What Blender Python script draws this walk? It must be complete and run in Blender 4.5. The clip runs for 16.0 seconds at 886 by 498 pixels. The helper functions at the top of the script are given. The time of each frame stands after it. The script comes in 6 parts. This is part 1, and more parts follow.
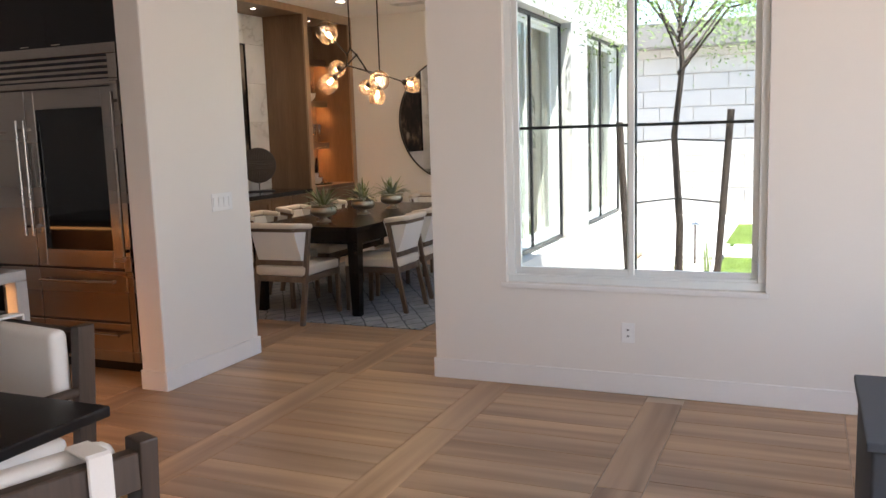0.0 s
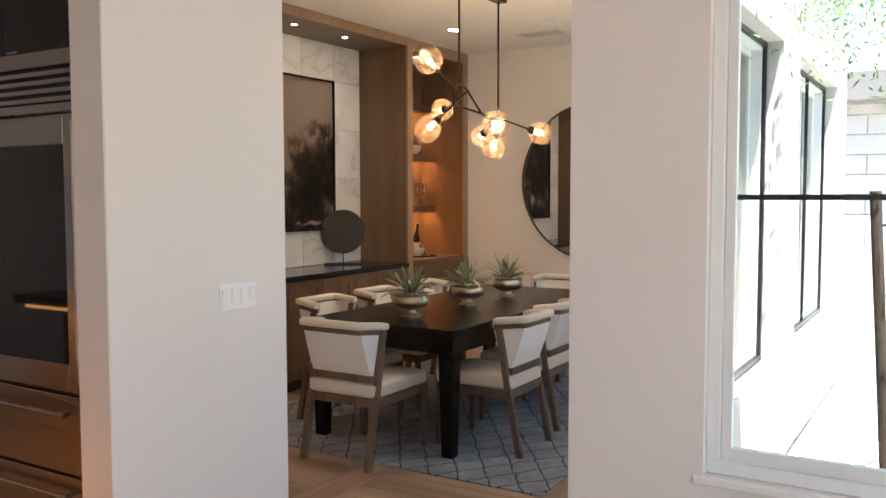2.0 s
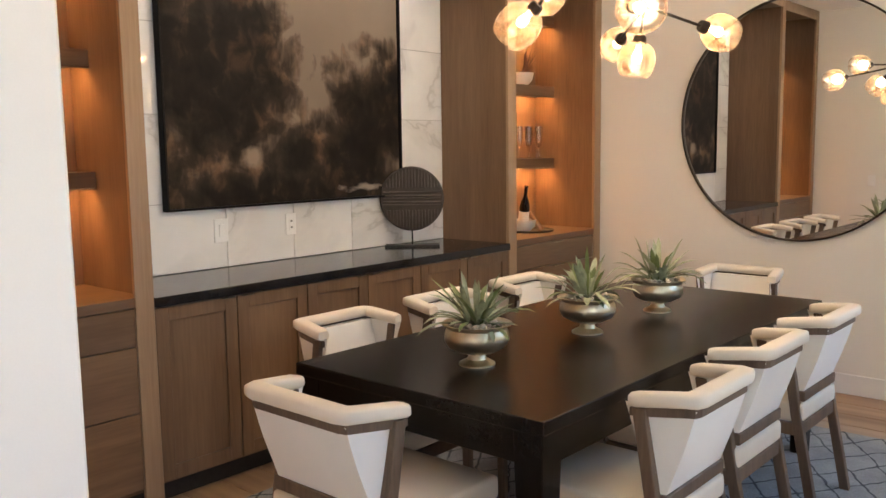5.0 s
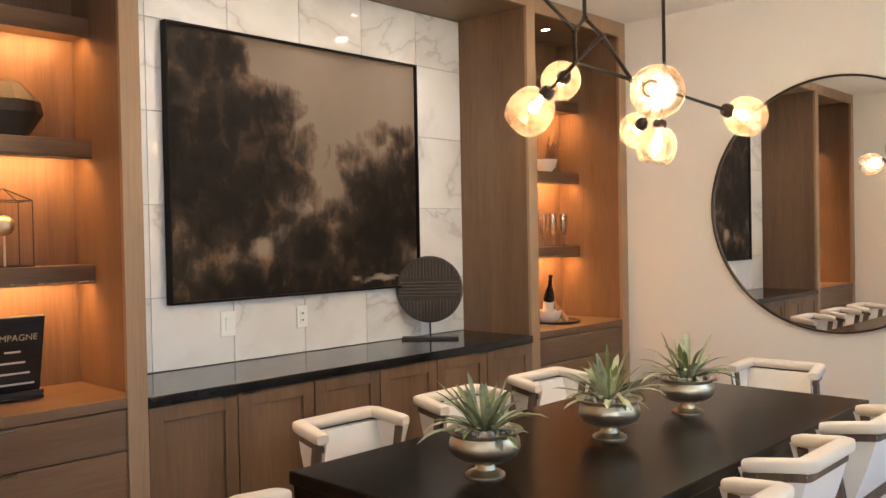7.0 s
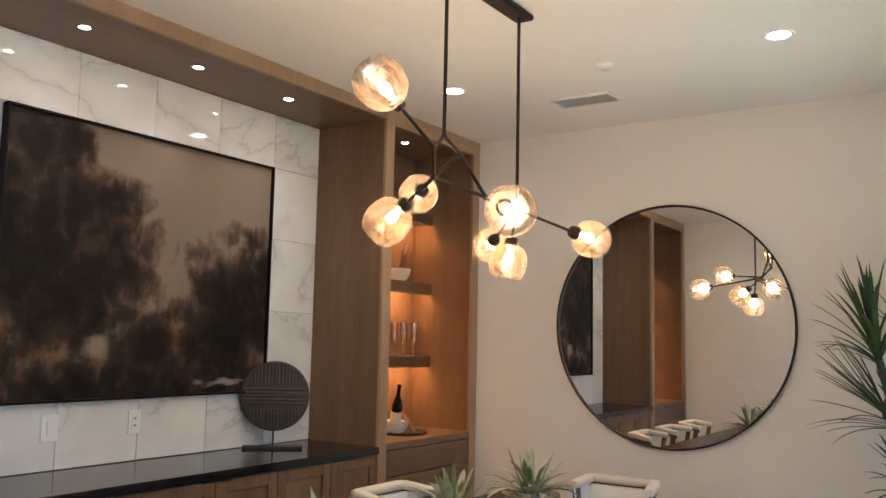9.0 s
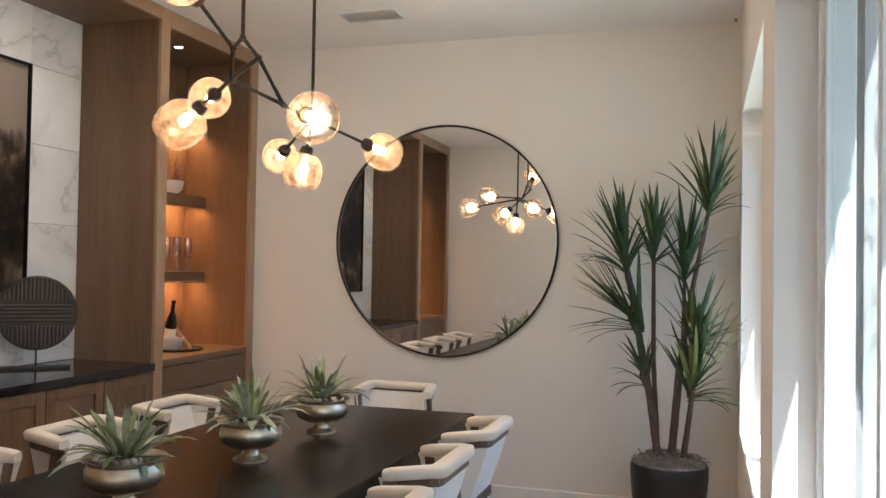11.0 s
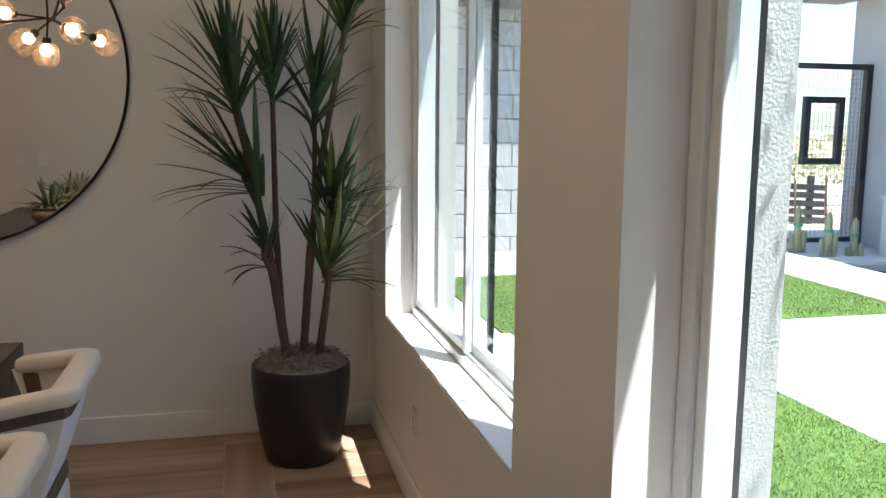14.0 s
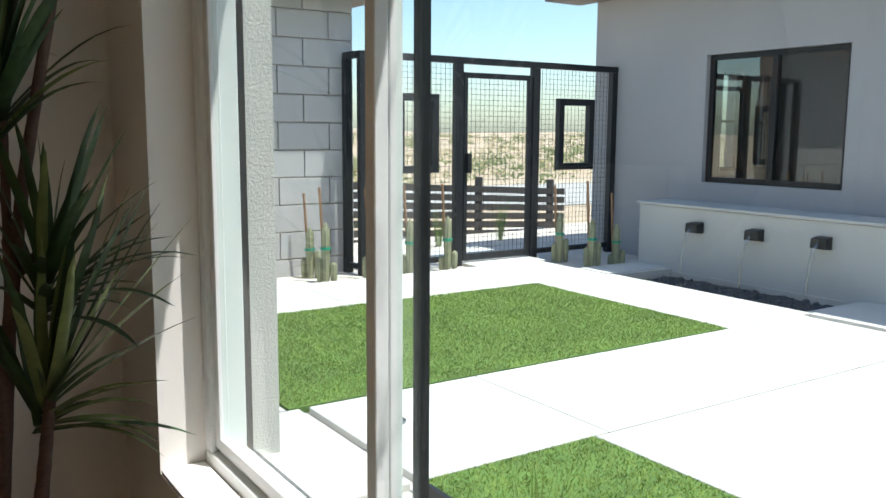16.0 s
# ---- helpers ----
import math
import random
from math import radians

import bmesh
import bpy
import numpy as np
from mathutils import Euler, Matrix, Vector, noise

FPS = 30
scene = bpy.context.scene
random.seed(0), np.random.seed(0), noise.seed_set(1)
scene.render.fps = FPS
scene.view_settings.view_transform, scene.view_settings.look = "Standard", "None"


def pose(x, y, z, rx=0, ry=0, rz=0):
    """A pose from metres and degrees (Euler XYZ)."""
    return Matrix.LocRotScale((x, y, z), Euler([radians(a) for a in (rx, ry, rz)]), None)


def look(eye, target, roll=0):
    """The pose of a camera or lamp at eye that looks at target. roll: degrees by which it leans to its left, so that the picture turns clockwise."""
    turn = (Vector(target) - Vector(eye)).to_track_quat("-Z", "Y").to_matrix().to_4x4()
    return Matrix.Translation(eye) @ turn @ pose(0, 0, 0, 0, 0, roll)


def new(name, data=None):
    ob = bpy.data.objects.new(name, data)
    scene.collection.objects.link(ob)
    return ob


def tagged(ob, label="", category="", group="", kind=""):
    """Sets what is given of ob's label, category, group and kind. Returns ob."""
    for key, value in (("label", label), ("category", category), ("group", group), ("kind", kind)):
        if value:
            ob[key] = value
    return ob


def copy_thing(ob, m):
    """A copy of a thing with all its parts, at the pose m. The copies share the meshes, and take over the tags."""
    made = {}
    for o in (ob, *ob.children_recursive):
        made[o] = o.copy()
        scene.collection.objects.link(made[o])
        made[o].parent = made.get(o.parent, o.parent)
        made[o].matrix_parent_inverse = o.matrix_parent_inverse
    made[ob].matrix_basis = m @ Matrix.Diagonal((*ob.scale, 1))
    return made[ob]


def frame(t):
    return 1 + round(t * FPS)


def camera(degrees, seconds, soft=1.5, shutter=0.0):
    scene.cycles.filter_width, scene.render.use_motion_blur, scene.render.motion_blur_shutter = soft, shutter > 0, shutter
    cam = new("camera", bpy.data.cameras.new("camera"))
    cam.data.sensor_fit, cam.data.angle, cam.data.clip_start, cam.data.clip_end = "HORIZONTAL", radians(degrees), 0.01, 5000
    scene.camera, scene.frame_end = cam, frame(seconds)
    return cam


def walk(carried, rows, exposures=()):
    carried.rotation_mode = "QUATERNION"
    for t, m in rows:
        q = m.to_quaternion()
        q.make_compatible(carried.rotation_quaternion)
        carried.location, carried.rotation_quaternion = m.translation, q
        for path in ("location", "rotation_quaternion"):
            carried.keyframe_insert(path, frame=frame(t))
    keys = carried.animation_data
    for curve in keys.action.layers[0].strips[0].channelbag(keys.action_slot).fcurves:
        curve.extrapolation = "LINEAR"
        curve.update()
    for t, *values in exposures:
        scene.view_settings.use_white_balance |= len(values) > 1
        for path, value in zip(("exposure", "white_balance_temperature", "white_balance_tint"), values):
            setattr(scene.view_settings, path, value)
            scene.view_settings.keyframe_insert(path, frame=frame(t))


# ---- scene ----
cam = camera(55.2, 16.0)
PATH = [
    (0, (2.134, 1.065, 1.538), (1.348, 2.884, 1.265), -1.8),
    (0.5, (1.846, 1.555, 1.545), (1.008, 3.356, 1.315), -2.6),
    (1, (1.562, 2.062, 1.541), (0.659, 3.837, 1.36), -1.6),
    (1.5, (1.362, 2.593, 1.549), (0.401, 4.341, 1.405), -0.5),
    (2, (1.183, 3.059, 1.551), (0.14, 4.761, 1.426), -0.1),
    (2.5, (0.947, 3.579, 1.542), (-0.131, 5.259, 1.429), -1.1),
    (3, (0.7362, 4.0157, 1.5449), (-0.3793, 5.6694, 1.3995), -0.43),
    (3.5, (0.4846, 4.433, 1.5243), (-0.6628, 6.0614, 1.3465), -0.84),
    (4, (0.2979, 4.834, 1.5143), (-0.9071, 6.4156, 1.2989), -0.47),
    (4.2, (0.221, 4.9673, 1.5176), (-1.0205, 6.5184, 1.2879), -0.39),
    (6.5, (-0.0796, 5.5185, 1.5558), (-1.4529, 6.9587, 1.3566), -1.73),
    (7, (-0.047, 5.543, 1.553), (-1.429, 6.989, 1.52), -1.1),
    (7.5, (-0.045, 5.53, 1.565), (-1.388, 7.01, 1.649), -0.53),
    (8, (-0.045, 5.53, 1.565), (-1.328, 7.049, 1.778), 0.51),
    (8.5, (-0.04, 5.548, 1.574), (-1.267, 7.107, 1.823), 1.0),
    (9, (-0.065, 5.552, 1.565), (-1.168, 7.206, 1.781), 1.2),
    (9.5, (-0.06, 5.52, 1.56), (-1.015, 7.268, 1.738), 0.59),
    (9.7, (-0.07, 5.51, 1.557), (-0.966, 7.29, 1.727), 0.3),
    (11.8, (-0.224, 5.423, 1.48), (-0.718, 7.358, 1.377), 1.7),
    (12, (-0.229, 5.446, 1.479), (-0.705, 7.383, 1.327), 1.7),
    (12.5, (-0.349, 5.671, 1.455), (-0.677, 7.63, 1.215), 2.2),
    (13, (-0.493, 5.98, 1.461), (-0.553, 7.963, 1.211), 2.2),
    (13.5, (-0.612, 6.356, 1.464), (-0.336, 8.32, 1.204), 0.3),
    (14, (-0.624, 6.764, 1.455), (-0.158, 8.688, 1.171), 0.5),
    (14.5, (-0.643, 7.195, 1.441), (-0.06, 9.088, 1.165), 0.9),
    (15, (-0.6678, 7.5749, 1.4598), (0.0831, 9.4087, 1.1893), 0.59),
    (15.5, (-0.5694, 8.0001, 1.4526), (0.2973, 9.7835, 1.1915), 0.59),
    (16, (-0.5306, 8.3428, 1.4705), (0.5638, 9.9944, 1.1975), 0.39),
]
walk(cam, [(t, look(eye, target, roll)) for t, eye, target, roll in PATH],
     exposures=[(0.0, 1.98, 6350, 15), (4.0, 2.6, 6250, 13), (7.0, 2.92, 6050, 11), (8.5, 2.25, 5800, 10), (9.5, 2.45, 5600, 10), (12.0, 2.4, 5450, 11), (12.5, 2.45, 5450, 11), (13.5, 1.95, 5600, 10), (14.5, 1.2, 5750, 9), (15.2, 1.08, 5850, 9), (16.0, 0.7, 6050, 9)])

# ---- world, sun and exposure ----
SUN_WAY = Vector((-0.21, 0.27, -1.0)).normalized()
world = bpy.data.worlds.new("sky")
scene.world = world
world.use_nodes = True
wn = world.node_tree.nodes
sky = wn.new("ShaderNodeTexSky")
sky.sky_type = "NISHITA"
sky.sun_disc = False
sky.sun_elevation = math.asin(-SUN_WAY.z)
sky.sun_rotation = math.atan2(-SUN_WAY.x, -SUN_WAY.y)
world.node_tree.links.new(sky.outputs[0], wn["Background"].inputs[0])
wn["Background"].inputs[1].default_value = 0.15
sun = new("sun", bpy.data.lights.new("sun", "SUN"))
sun.data.energy, sun.data.angle, sun.data.color = 4.8, radians(0.5), (1.0, 0.95, 0.88)
sun.matrix_world = look((0, 0, 30), Vector((0, 0, 30)) + SUN_WAY)
WARM = (1.0, 0.78, 0.56)
AMBER = (1.0, 0.46, 0.14)
SOFT = (1.0, 0.88, 0.75)


def area_lamp(name, m, sx, sy, watts, color):
    d = bpy.data.lights.new(name, "AREA")
    d.shape, d.size, d.size_y, d.energy, d.color = "RECTANGLE", sx, sy, 0.55 * watts, color
    ob = new(name, d)
    ob.matrix_world = m
    return ob


def spot_lamp(name, x, y, z, watts, color, cone=100):
    d = bpy.data.lights.new(name, "SPOT")
    d.energy, d.color, d.spot_size, d.spot_blend, d.shadow_soft_size = 0.55 * watts, color, radians(cone), 0.8, 0.04
    ob = new(name, d)
    ob.location = (x, y, z)
    return ob


# lamps added as daylight, in invented openings behind the camera and beside it
area_lamp("daylight_fill_south", look((2.45, -2.9, 1.3), (2.45, 0, 1.2)), 1.8, 2.2, 3, (0.86, 0.92, 1.0))
area_lamp("daylight_fill_east", look((4.5, 2.85, 1.4), (0, 2.85, 1.3)), 2.7, 2.0, 33, (0.86, 0.92, 1.0))


# ---- materials ----
def mat(name):
    m = bpy.data.materials.new(name)
    m.use_nodes = True
    nt = m.node_tree
    return m, nt, nt.nodes["Principled BSDF"]


def node(nt, kind, **inputs):
    n = nt.nodes.new(kind)
    for k, v in inputs.items():
        n.inputs[k.replace("_", " ")].default_value = v
    return n


def noise_of(nt, scale, detail=4.0, stretch=(1, 1, 1), rand=0.0, distortion=0.0, source="Object"):
    tc = nt.nodes.new("ShaderNodeTexCoord")
    mp = nt.nodes.new("ShaderNodeMapping")
    mp.inputs["Scale"].default_value = stretch
    nt.links.new(tc.outputs[source], mp.inputs[0])
    if rand:
        oi = nt.nodes.new("ShaderNodeObjectInfo")
        mul = nt.nodes.new("ShaderNodeMath")
        mul.operation = "MULTIPLY"
        mul.inputs[1].default_value = rand
        nt.links.new(oi.outputs["Random"], mul.inputs[0])
        nt.links.new(mul.outputs[0], mp.inputs["Location"])
    n = nt.nodes.new("ShaderNodeTexNoise")
    n.inputs["Scale"].default_value, n.inputs["Detail"].default_value, n.inputs["Distortion"].default_value = scale, detail, distortion
    nt.links.new(mp.outputs[0], n.inputs["Vector"])
    return n.outputs["Fac"]


def ramp(nt, fac, stops):
    r = nt.nodes.new("ShaderNodeValToRGB")
    els = r.color_ramp.elements
    while len(els) < len(stops):
        els.new(0.5)
    for e, (p, c) in zip(els, stops):
        e.position, e.color = p, (*c, 1)
    nt.links.new(fac, r.inputs[0])
    return r.outputs[0]


def mix(nt, a, b, fac, mode="MIX"):
    n = nt.nodes.new("ShaderNodeMix")
    n.data_type, n.blend_type = "RGBA", mode
    for sock, v in ((n.inputs[0], fac), (n.inputs[6], a), (n.inputs[7], b)):
        if isinstance(v, bpy.types.NodeSocket):
            nt.links.new(v, sock)
        elif isinstance(v, (int, float)):
            sock.default_value = v
        else:
            sock.default_value = (*v, 1)
    return n.outputs[2]


def math_node(nt, op, a, b=0.0):
    n = nt.nodes.new("ShaderNodeMath")
    n.operation = op
    for sock, v in ((n.inputs[0], a), (n.inputs[1], b)):
        if isinstance(v, bpy.types.NodeSocket):
            nt.links.new(v, sock)
        else:
            sock.default_value = v
    return n.outputs[0]


def bump(nt, p, height, strength, distance=0.002):
    b = node(nt, "ShaderNodeBump", Strength=strength, Distance=distance)
    nt.links.new(height, b.inputs["Height"])
    nt.links.new(b.outputs[0], p.inputs["Normal"])


def plain(name, color, rough=0.5, metal=0.0, vary=0.08, fine=60.0, coarse=2.5, relief=0.15, stretch=(1, 1, 1), rand=0.0, depth=0.002, spec=0.5):
    """A surface with its colour varied at two scales and a fine relief."""
    m, nt, p = mat(name)
    lo = tuple(c * (1 - vary) for c in color)
    hi = tuple(min(1.0, c * (1 + vary)) for c in color)
    a = noise_of(nt, coarse, 3, stretch, rand)
    f = noise_of(nt, fine, 5, stretch, rand)
    col = mix(nt, ramp(nt, a, [(0.3, lo), (0.7, hi)]), ramp(nt, f, [(0.3, lo), (0.7, hi)]), 0.5)
    nt.links.new(col, p.inputs["Base Color"])
    rr = nt.nodes.new("ShaderNodeMapRange")
    rr.inputs["To Min"].default_value, rr.inputs["To Max"].default_value = rough * 0.85, min(1, rough * 1.15)
    nt.links.new(a, rr.inputs["Value"])
    nt.links.new(rr.outputs[0], p.inputs["Roughness"])
    p.inputs["Metallic"].default_value = metal
    p.inputs["Specular IOR Level"].default_value = spec
    bump(nt, p, f, relief, depth)
    return m


def wood(name, dark, light, axis=0, rough=0.45, rand=7.0, grain=26.0, across=9.0):
    """Wood whose grain runs along the given local axis."""
    m, nt, p = mat(name)
    st = [across] * 3
    st[axis] = across * 0.06
    wide = noise_of(nt, 0.45, 3, tuple(st), rand, 0.6)
    fine = noise_of(nt, grain / 9.0, 6, tuple(st), rand, 0.2)
    mid = tuple((a + b) / 2 for a, b in zip(dark, light))
    c1 = ramp(nt, wide, [(0.32, dark), (0.5, mid), (0.68, light)])
    c2 = ramp(nt, fine, [(0.3, dark), (0.7, light)])
    col = mix(nt, c1, c2, 0.45)
    if rand:
        oi = nt.nodes.new("ShaderNodeObjectInfo")
        tone = ramp(nt, oi.outputs["Random"], [(0.0, (0.82, 0.82, 0.84)), (1.0, (1.1, 1.08, 1.04))])
        col = mix(nt, col, tone, 1.0, "MULTIPLY")
    nt.links.new(col, p.inputs["Base Color"])
    p.inputs["Roughness"].default_value = rough
    bump(nt, p, fine, 0.12, 0.001)
    return m


def glow(name, color, strength):
    m, nt, p = mat(name)
    p.inputs["Base Color"].default_value = (*color, 1)
    p.inputs["Emission Color"].default_value = (*color, 1)
    p.inputs["Emission Strength"].default_value = strength
    return m


def pane(name, tint, gloss=0.03, rough=0.0):
    """Thin clear glass: lets light straight through, with more gloss at a slant."""
    m, nt, p = mat(name)
    nt.nodes.remove(p)
    tr = nt.nodes.new("ShaderNodeBsdfTransparent")
    tr.inputs[0].default_value = (*tint, 1)
    gl = nt.nodes.new("ShaderNodeBsdfGlossy")
    gl.inputs["Roughness"].default_value = rough
    lw = node(nt, "ShaderNodeLayerWeight", Blend=0.5)
    edge = math_node(nt, "MULTIPLY_ADD", math_node(nt, "POWER", lw.outputs["Facing"], 4.0), 0.55)
    edge.node.inputs[2].default_value = gloss
    sh = nt.nodes.new("ShaderNodeMixShader")
    nt.links.new(edge, sh.inputs[0])
    nt.links.new(tr.outputs[0], sh.inputs[1])
    nt.links.new(gl.outputs[0], sh.inputs[2])
    nt.links.new(sh.outputs[0], nt.nodes["Material Output"].inputs[0])
    return m


PAINT = plain("wall_paint", (0.80, 0.765, 0.715), 0.6, vary=0.02, fine=220, coarse=1.2, relief=0.12, depth=0.001)
CEILING = plain("ceiling_paint", (0.80, 0.78, 0.745), 0.75, vary=0.02, fine=160, coarse=1.0, relief=0.1)
TRIM = plain("trim_paint", (0.82, 0.80, 0.775), 0.35, vary=0.015, fine=120, relief=0.05)
VINYL = plain("white_vinyl", (0.78, 0.80, 0.78), 0.35, vary=0.02, fine=80, relief=0.04)
BLACK_FRAME = plain("black_frame", (0.012, 0.013, 0.015), 0.4, vary=0.2, fine=90, relief=0.08)
PLANK = wood("wood_look_tile", (0.20, 0.115, 0.062), (0.66, 0.455, 0.285), 0, 0.34, 9.0, 16, 6.0)
GROUT = plain("grout", (0.56, 0.47, 0.37), 0.9, vary=0.1, fine=150, relief=0.3)
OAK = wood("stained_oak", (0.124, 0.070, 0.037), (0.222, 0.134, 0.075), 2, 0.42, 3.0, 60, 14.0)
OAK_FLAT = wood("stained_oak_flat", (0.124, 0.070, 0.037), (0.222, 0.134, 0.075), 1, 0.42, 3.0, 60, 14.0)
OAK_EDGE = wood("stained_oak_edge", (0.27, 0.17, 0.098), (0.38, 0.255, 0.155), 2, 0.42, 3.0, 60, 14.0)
CHAIR_WOOD = wood("weathered_oak", (0.085, 0.055, 0.036), (0.19, 0.128, 0.086), 2, 0.5, 2.0, 50, 16.0)
NOOK_WOOD = wood("dark_walnut", (0.030, 0.019, 0.013), (0.075, 0.048, 0.032), 2, 0.45, 2.0, 50, 16.0)
ESPRESSO = wood("espresso_wood", (0.005, 0.0038, 0.0032), (0.011, 0.008, 0.0066), 1, 0.24, 1.0, 60, 16.0)
ESPRESSO.node_tree.nodes["Principled BSDF"].inputs["Specular IOR Level"].default_value = 0.18
STONE = plain("black_granite", (0.012, 0.012, 0.014), 0.12, vary=0.7, fine=260, coarse=14, relief=0.02)
LINEN = plain("cream_linen", (0.72, 0.635, 0.53), 0.9, vary=0.06, fine=420, coarse=5, relief=0.35, depth=0.001)
LINEN_WHITE = plain("white_linen", (0.80, 0.765, 0.715), 0.9, vary=0.04, fine=420, coarse=5, relief=0.35, depth=0.001)
STEEL = plain("brushed_steel", (0.36, 0.335, 0.315), 0.27, 1.0, vary=0.06, fine=160, coarse=3, relief=0.03, stretch=(0.05, 1, 1))
STEEL_DARK = plain("dark_steel", (0.10, 0.10, 0.105), 0.35, 1.0, vary=0.15, fine=90, relief=0.05)
DARK_GLASS = plain("dark_glass", (0.006, 0.007, 0.008), 0.04, vary=0.1, relief=0.0)
BRASS = plain("aged_brass", (0.66, 0.57, 0.42), 0.35, 1.0, vary=0.14, fine=40, coarse=7, relief=0.08)
BRONZE = plain("dark_bronze", (0.045, 0.034, 0.027), 0.4, 0.8, vary=0.3, fine=70, coarse=8, relief=0.12)
NICKEL = plain("nickel", (0.6, 0.55, 0.48), 0.25, 1.0, vary=0.05, relief=0.02)
BLACK_WOOD = plain("blackened_wood", (0.020, 0.017, 0.015), 0.5, vary=0.4, fine=60, coarse=9, relief=0.4)
POT_GREY = plain("charcoal_pot", (0.019, 0.0185, 0.019), 0.42, vary=0.25, fine=90, coarse=6, relief=0.12)
MOSS = plain("dry_moss", (0.26, 0.21, 0.165), 0.95, vary=0.7, fine=90, coarse=30, relief=0.8, depth=0.006)
CARVED = plain("carved_wood", (0.052, 0.039, 0.031), 0.5, vary=0.4, fine=60, coarse=9, relief=0.3)
PEBBLE = plain("pale_pebbles", (0.58, 0.50, 0.42), 0.7, vary=0.3, fine=60, coarse=25, relief=0.2, rand=5)
BARK = plain("plant_bark", (0.088, 0.048, 0.034), 0.75, vary=0.4, fine=60, coarse=14, relief=0.6, stretch=(1, 1, 2), depth=0.004)
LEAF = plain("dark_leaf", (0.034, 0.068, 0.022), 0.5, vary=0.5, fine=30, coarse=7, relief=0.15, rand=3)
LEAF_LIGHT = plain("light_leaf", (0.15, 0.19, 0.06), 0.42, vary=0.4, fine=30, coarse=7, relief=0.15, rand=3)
SAGE = plain("sage_leaf", (0.33, 0.36, 0.23), 0.55, vary=0.45, fine=40, coarse=12, relief=0.2, rand=3)
WHITE_PLASTIC = plain("white_plastic", (0.88, 0.875, 0.86), 0.2, vary=0.02, relief=0.02)
SLOT = plain("dark_slot", (0.20, 0.195, 0.19), 0.6, vary=0.1)
WHITE_CERAMIC = plain("white_ceramic", (0.70, 0.66, 0.60), 0.35, vary=0.06, relief=0.05)
MIRROR = plain("mirror_silver", (0.86, 0.86, 0.86), 0.01, 1.0, vary=0.005, relief=0.0)
WINDOW_GLASS = pane("window_glass", (0.93, 0.975, 0.95))
HOUSE_GLASS = pane("dark_window_glass", (0.66, 0.71, 0.69), 0.16)
AMBER_GLASS = pane("amber_glass", (0.95, 0.80, 0.66), 0.06, 0.06)
nt = AMBER_GLASS.node_tree
tl = nt.nodes.new("ShaderNodeBsdfTranslucent")
ripple = ramp(nt, noise_of(nt, 34, 2, (1, 1, 0.35)), [(0.35, (0.40, 0.24, 0.14)), (0.65, (1.0, 0.78, 0.58))])
nt.links.new(ripple, tl.inputs[0])
facet = ramp(nt, noise_of(nt, 26, 3, (1, 1, 0.3), 0, 1.2), [(0.36, (0.50, 0.34, 0.24)), (0.5, (0.93, 0.78, 0.64)), (0.64, (1.0, 0.95, 0.88))])
nt.links.new(facet, nt.nodes["Transparent BSDF"].inputs[0])
ms = nt.nodes.new("ShaderNodeMixShader")
ms.inputs[0].default_value = 0.13
nt.links.new(nt.nodes["Mix Shader"].outputs[0], ms.inputs[1])
nt.links.new(tl.outputs[0], ms.inputs[2])
nt.links.new(ms.outputs[0], nt.nodes["Material Output"].inputs[0])
CLEAR_GLASS = pane("clear_glass", (0.94, 0.92, 0.88), 0.16, 0.02)
FILAMENT = glow("filament", (1.0, 0.66, 0.30), 14.0)
DOWNLIGHT = glow("downlight", (1.0, 0.86, 0.66), 12.0)
STRIP = glow("shelf_strip", (1.0, 0.55, 0.18), 3.0)
STUCCO = plain("grey_stucco", (0.41, 0.385, 0.38), 0.9, vary=0.06, fine=110, coarse=1.5, relief=0.5, depth=0.004)
STUCCO_LIGHT = plain("pale_stucco", (0.62, 0.60, 0.57), 0.92, vary=0.08, fine=170, coarse=2, relief=0.6, depth=0.004)
BLOCK = plain("masonry_block", (0.48, 0.455, 0.44), 0.85, vary=0.07, fine=70, coarse=4, relief=0.3, rand=6)
CONCRETE = plain("pale_concrete", (0.58, 0.55, 0.51), 0.85, vary=0.06, fine=60, coarse=1.2, relief=0.2)
PAVER = plain("concrete_slab", (0.60, 0.575, 0.54), 0.85, vary=0.07, fine=60, coarse=1.3, relief=0.2, rand=4)
WET_STONE = plain("wet_pebbles", (0.06, 0.062, 0.07), 0.25, vary=0.5, fine=60, coarse=25, relief=0.4, rand=6)
GATE_STEEL = plain("black_steel", (0.014, 0.015, 0.018), 0.5, vary=0.25, fine=60, relief=0.1)
TURF = plain("turf_base", (0.095, 0.165, 0.035), 0.9, vary=0.4, fine=60, coarse=3.5, relief=0.5)
BLADES = plain("turf_blades", (0.225, 0.295, 0.062), 0.65, vary=0.45, fine=14, coarse=2.2, relief=0.0)
CACTUS = plain("cactus_skin", (0.28, 0.275, 0.165), 0.6, vary=0.35, fine=30, coarse=6, relief=0.3, rand=4)
CANE = plain("stake_wood", (0.30, 0.17, 0.09), 0.75, vary=0.3, fine=50, coarse=6, relief=0.3, stretch=(1, 1, 0.2))
STAKE = plain("weathered_stake", (0.055, 0.038, 0.029), 0.8, vary=0.35, fine=50, coarse=6, relief=0.3, stretch=(1, 1, 0.2))
TIE = plain("green_tie", (0.02, 0.28, 0.17), 0.5, vary=0.1)
DESERT = plain("desert_ground", (0.46, 0.345, 0.24), 0.95, vary=0.35, fine=3.0, coarse=0.15, relief=0.4)
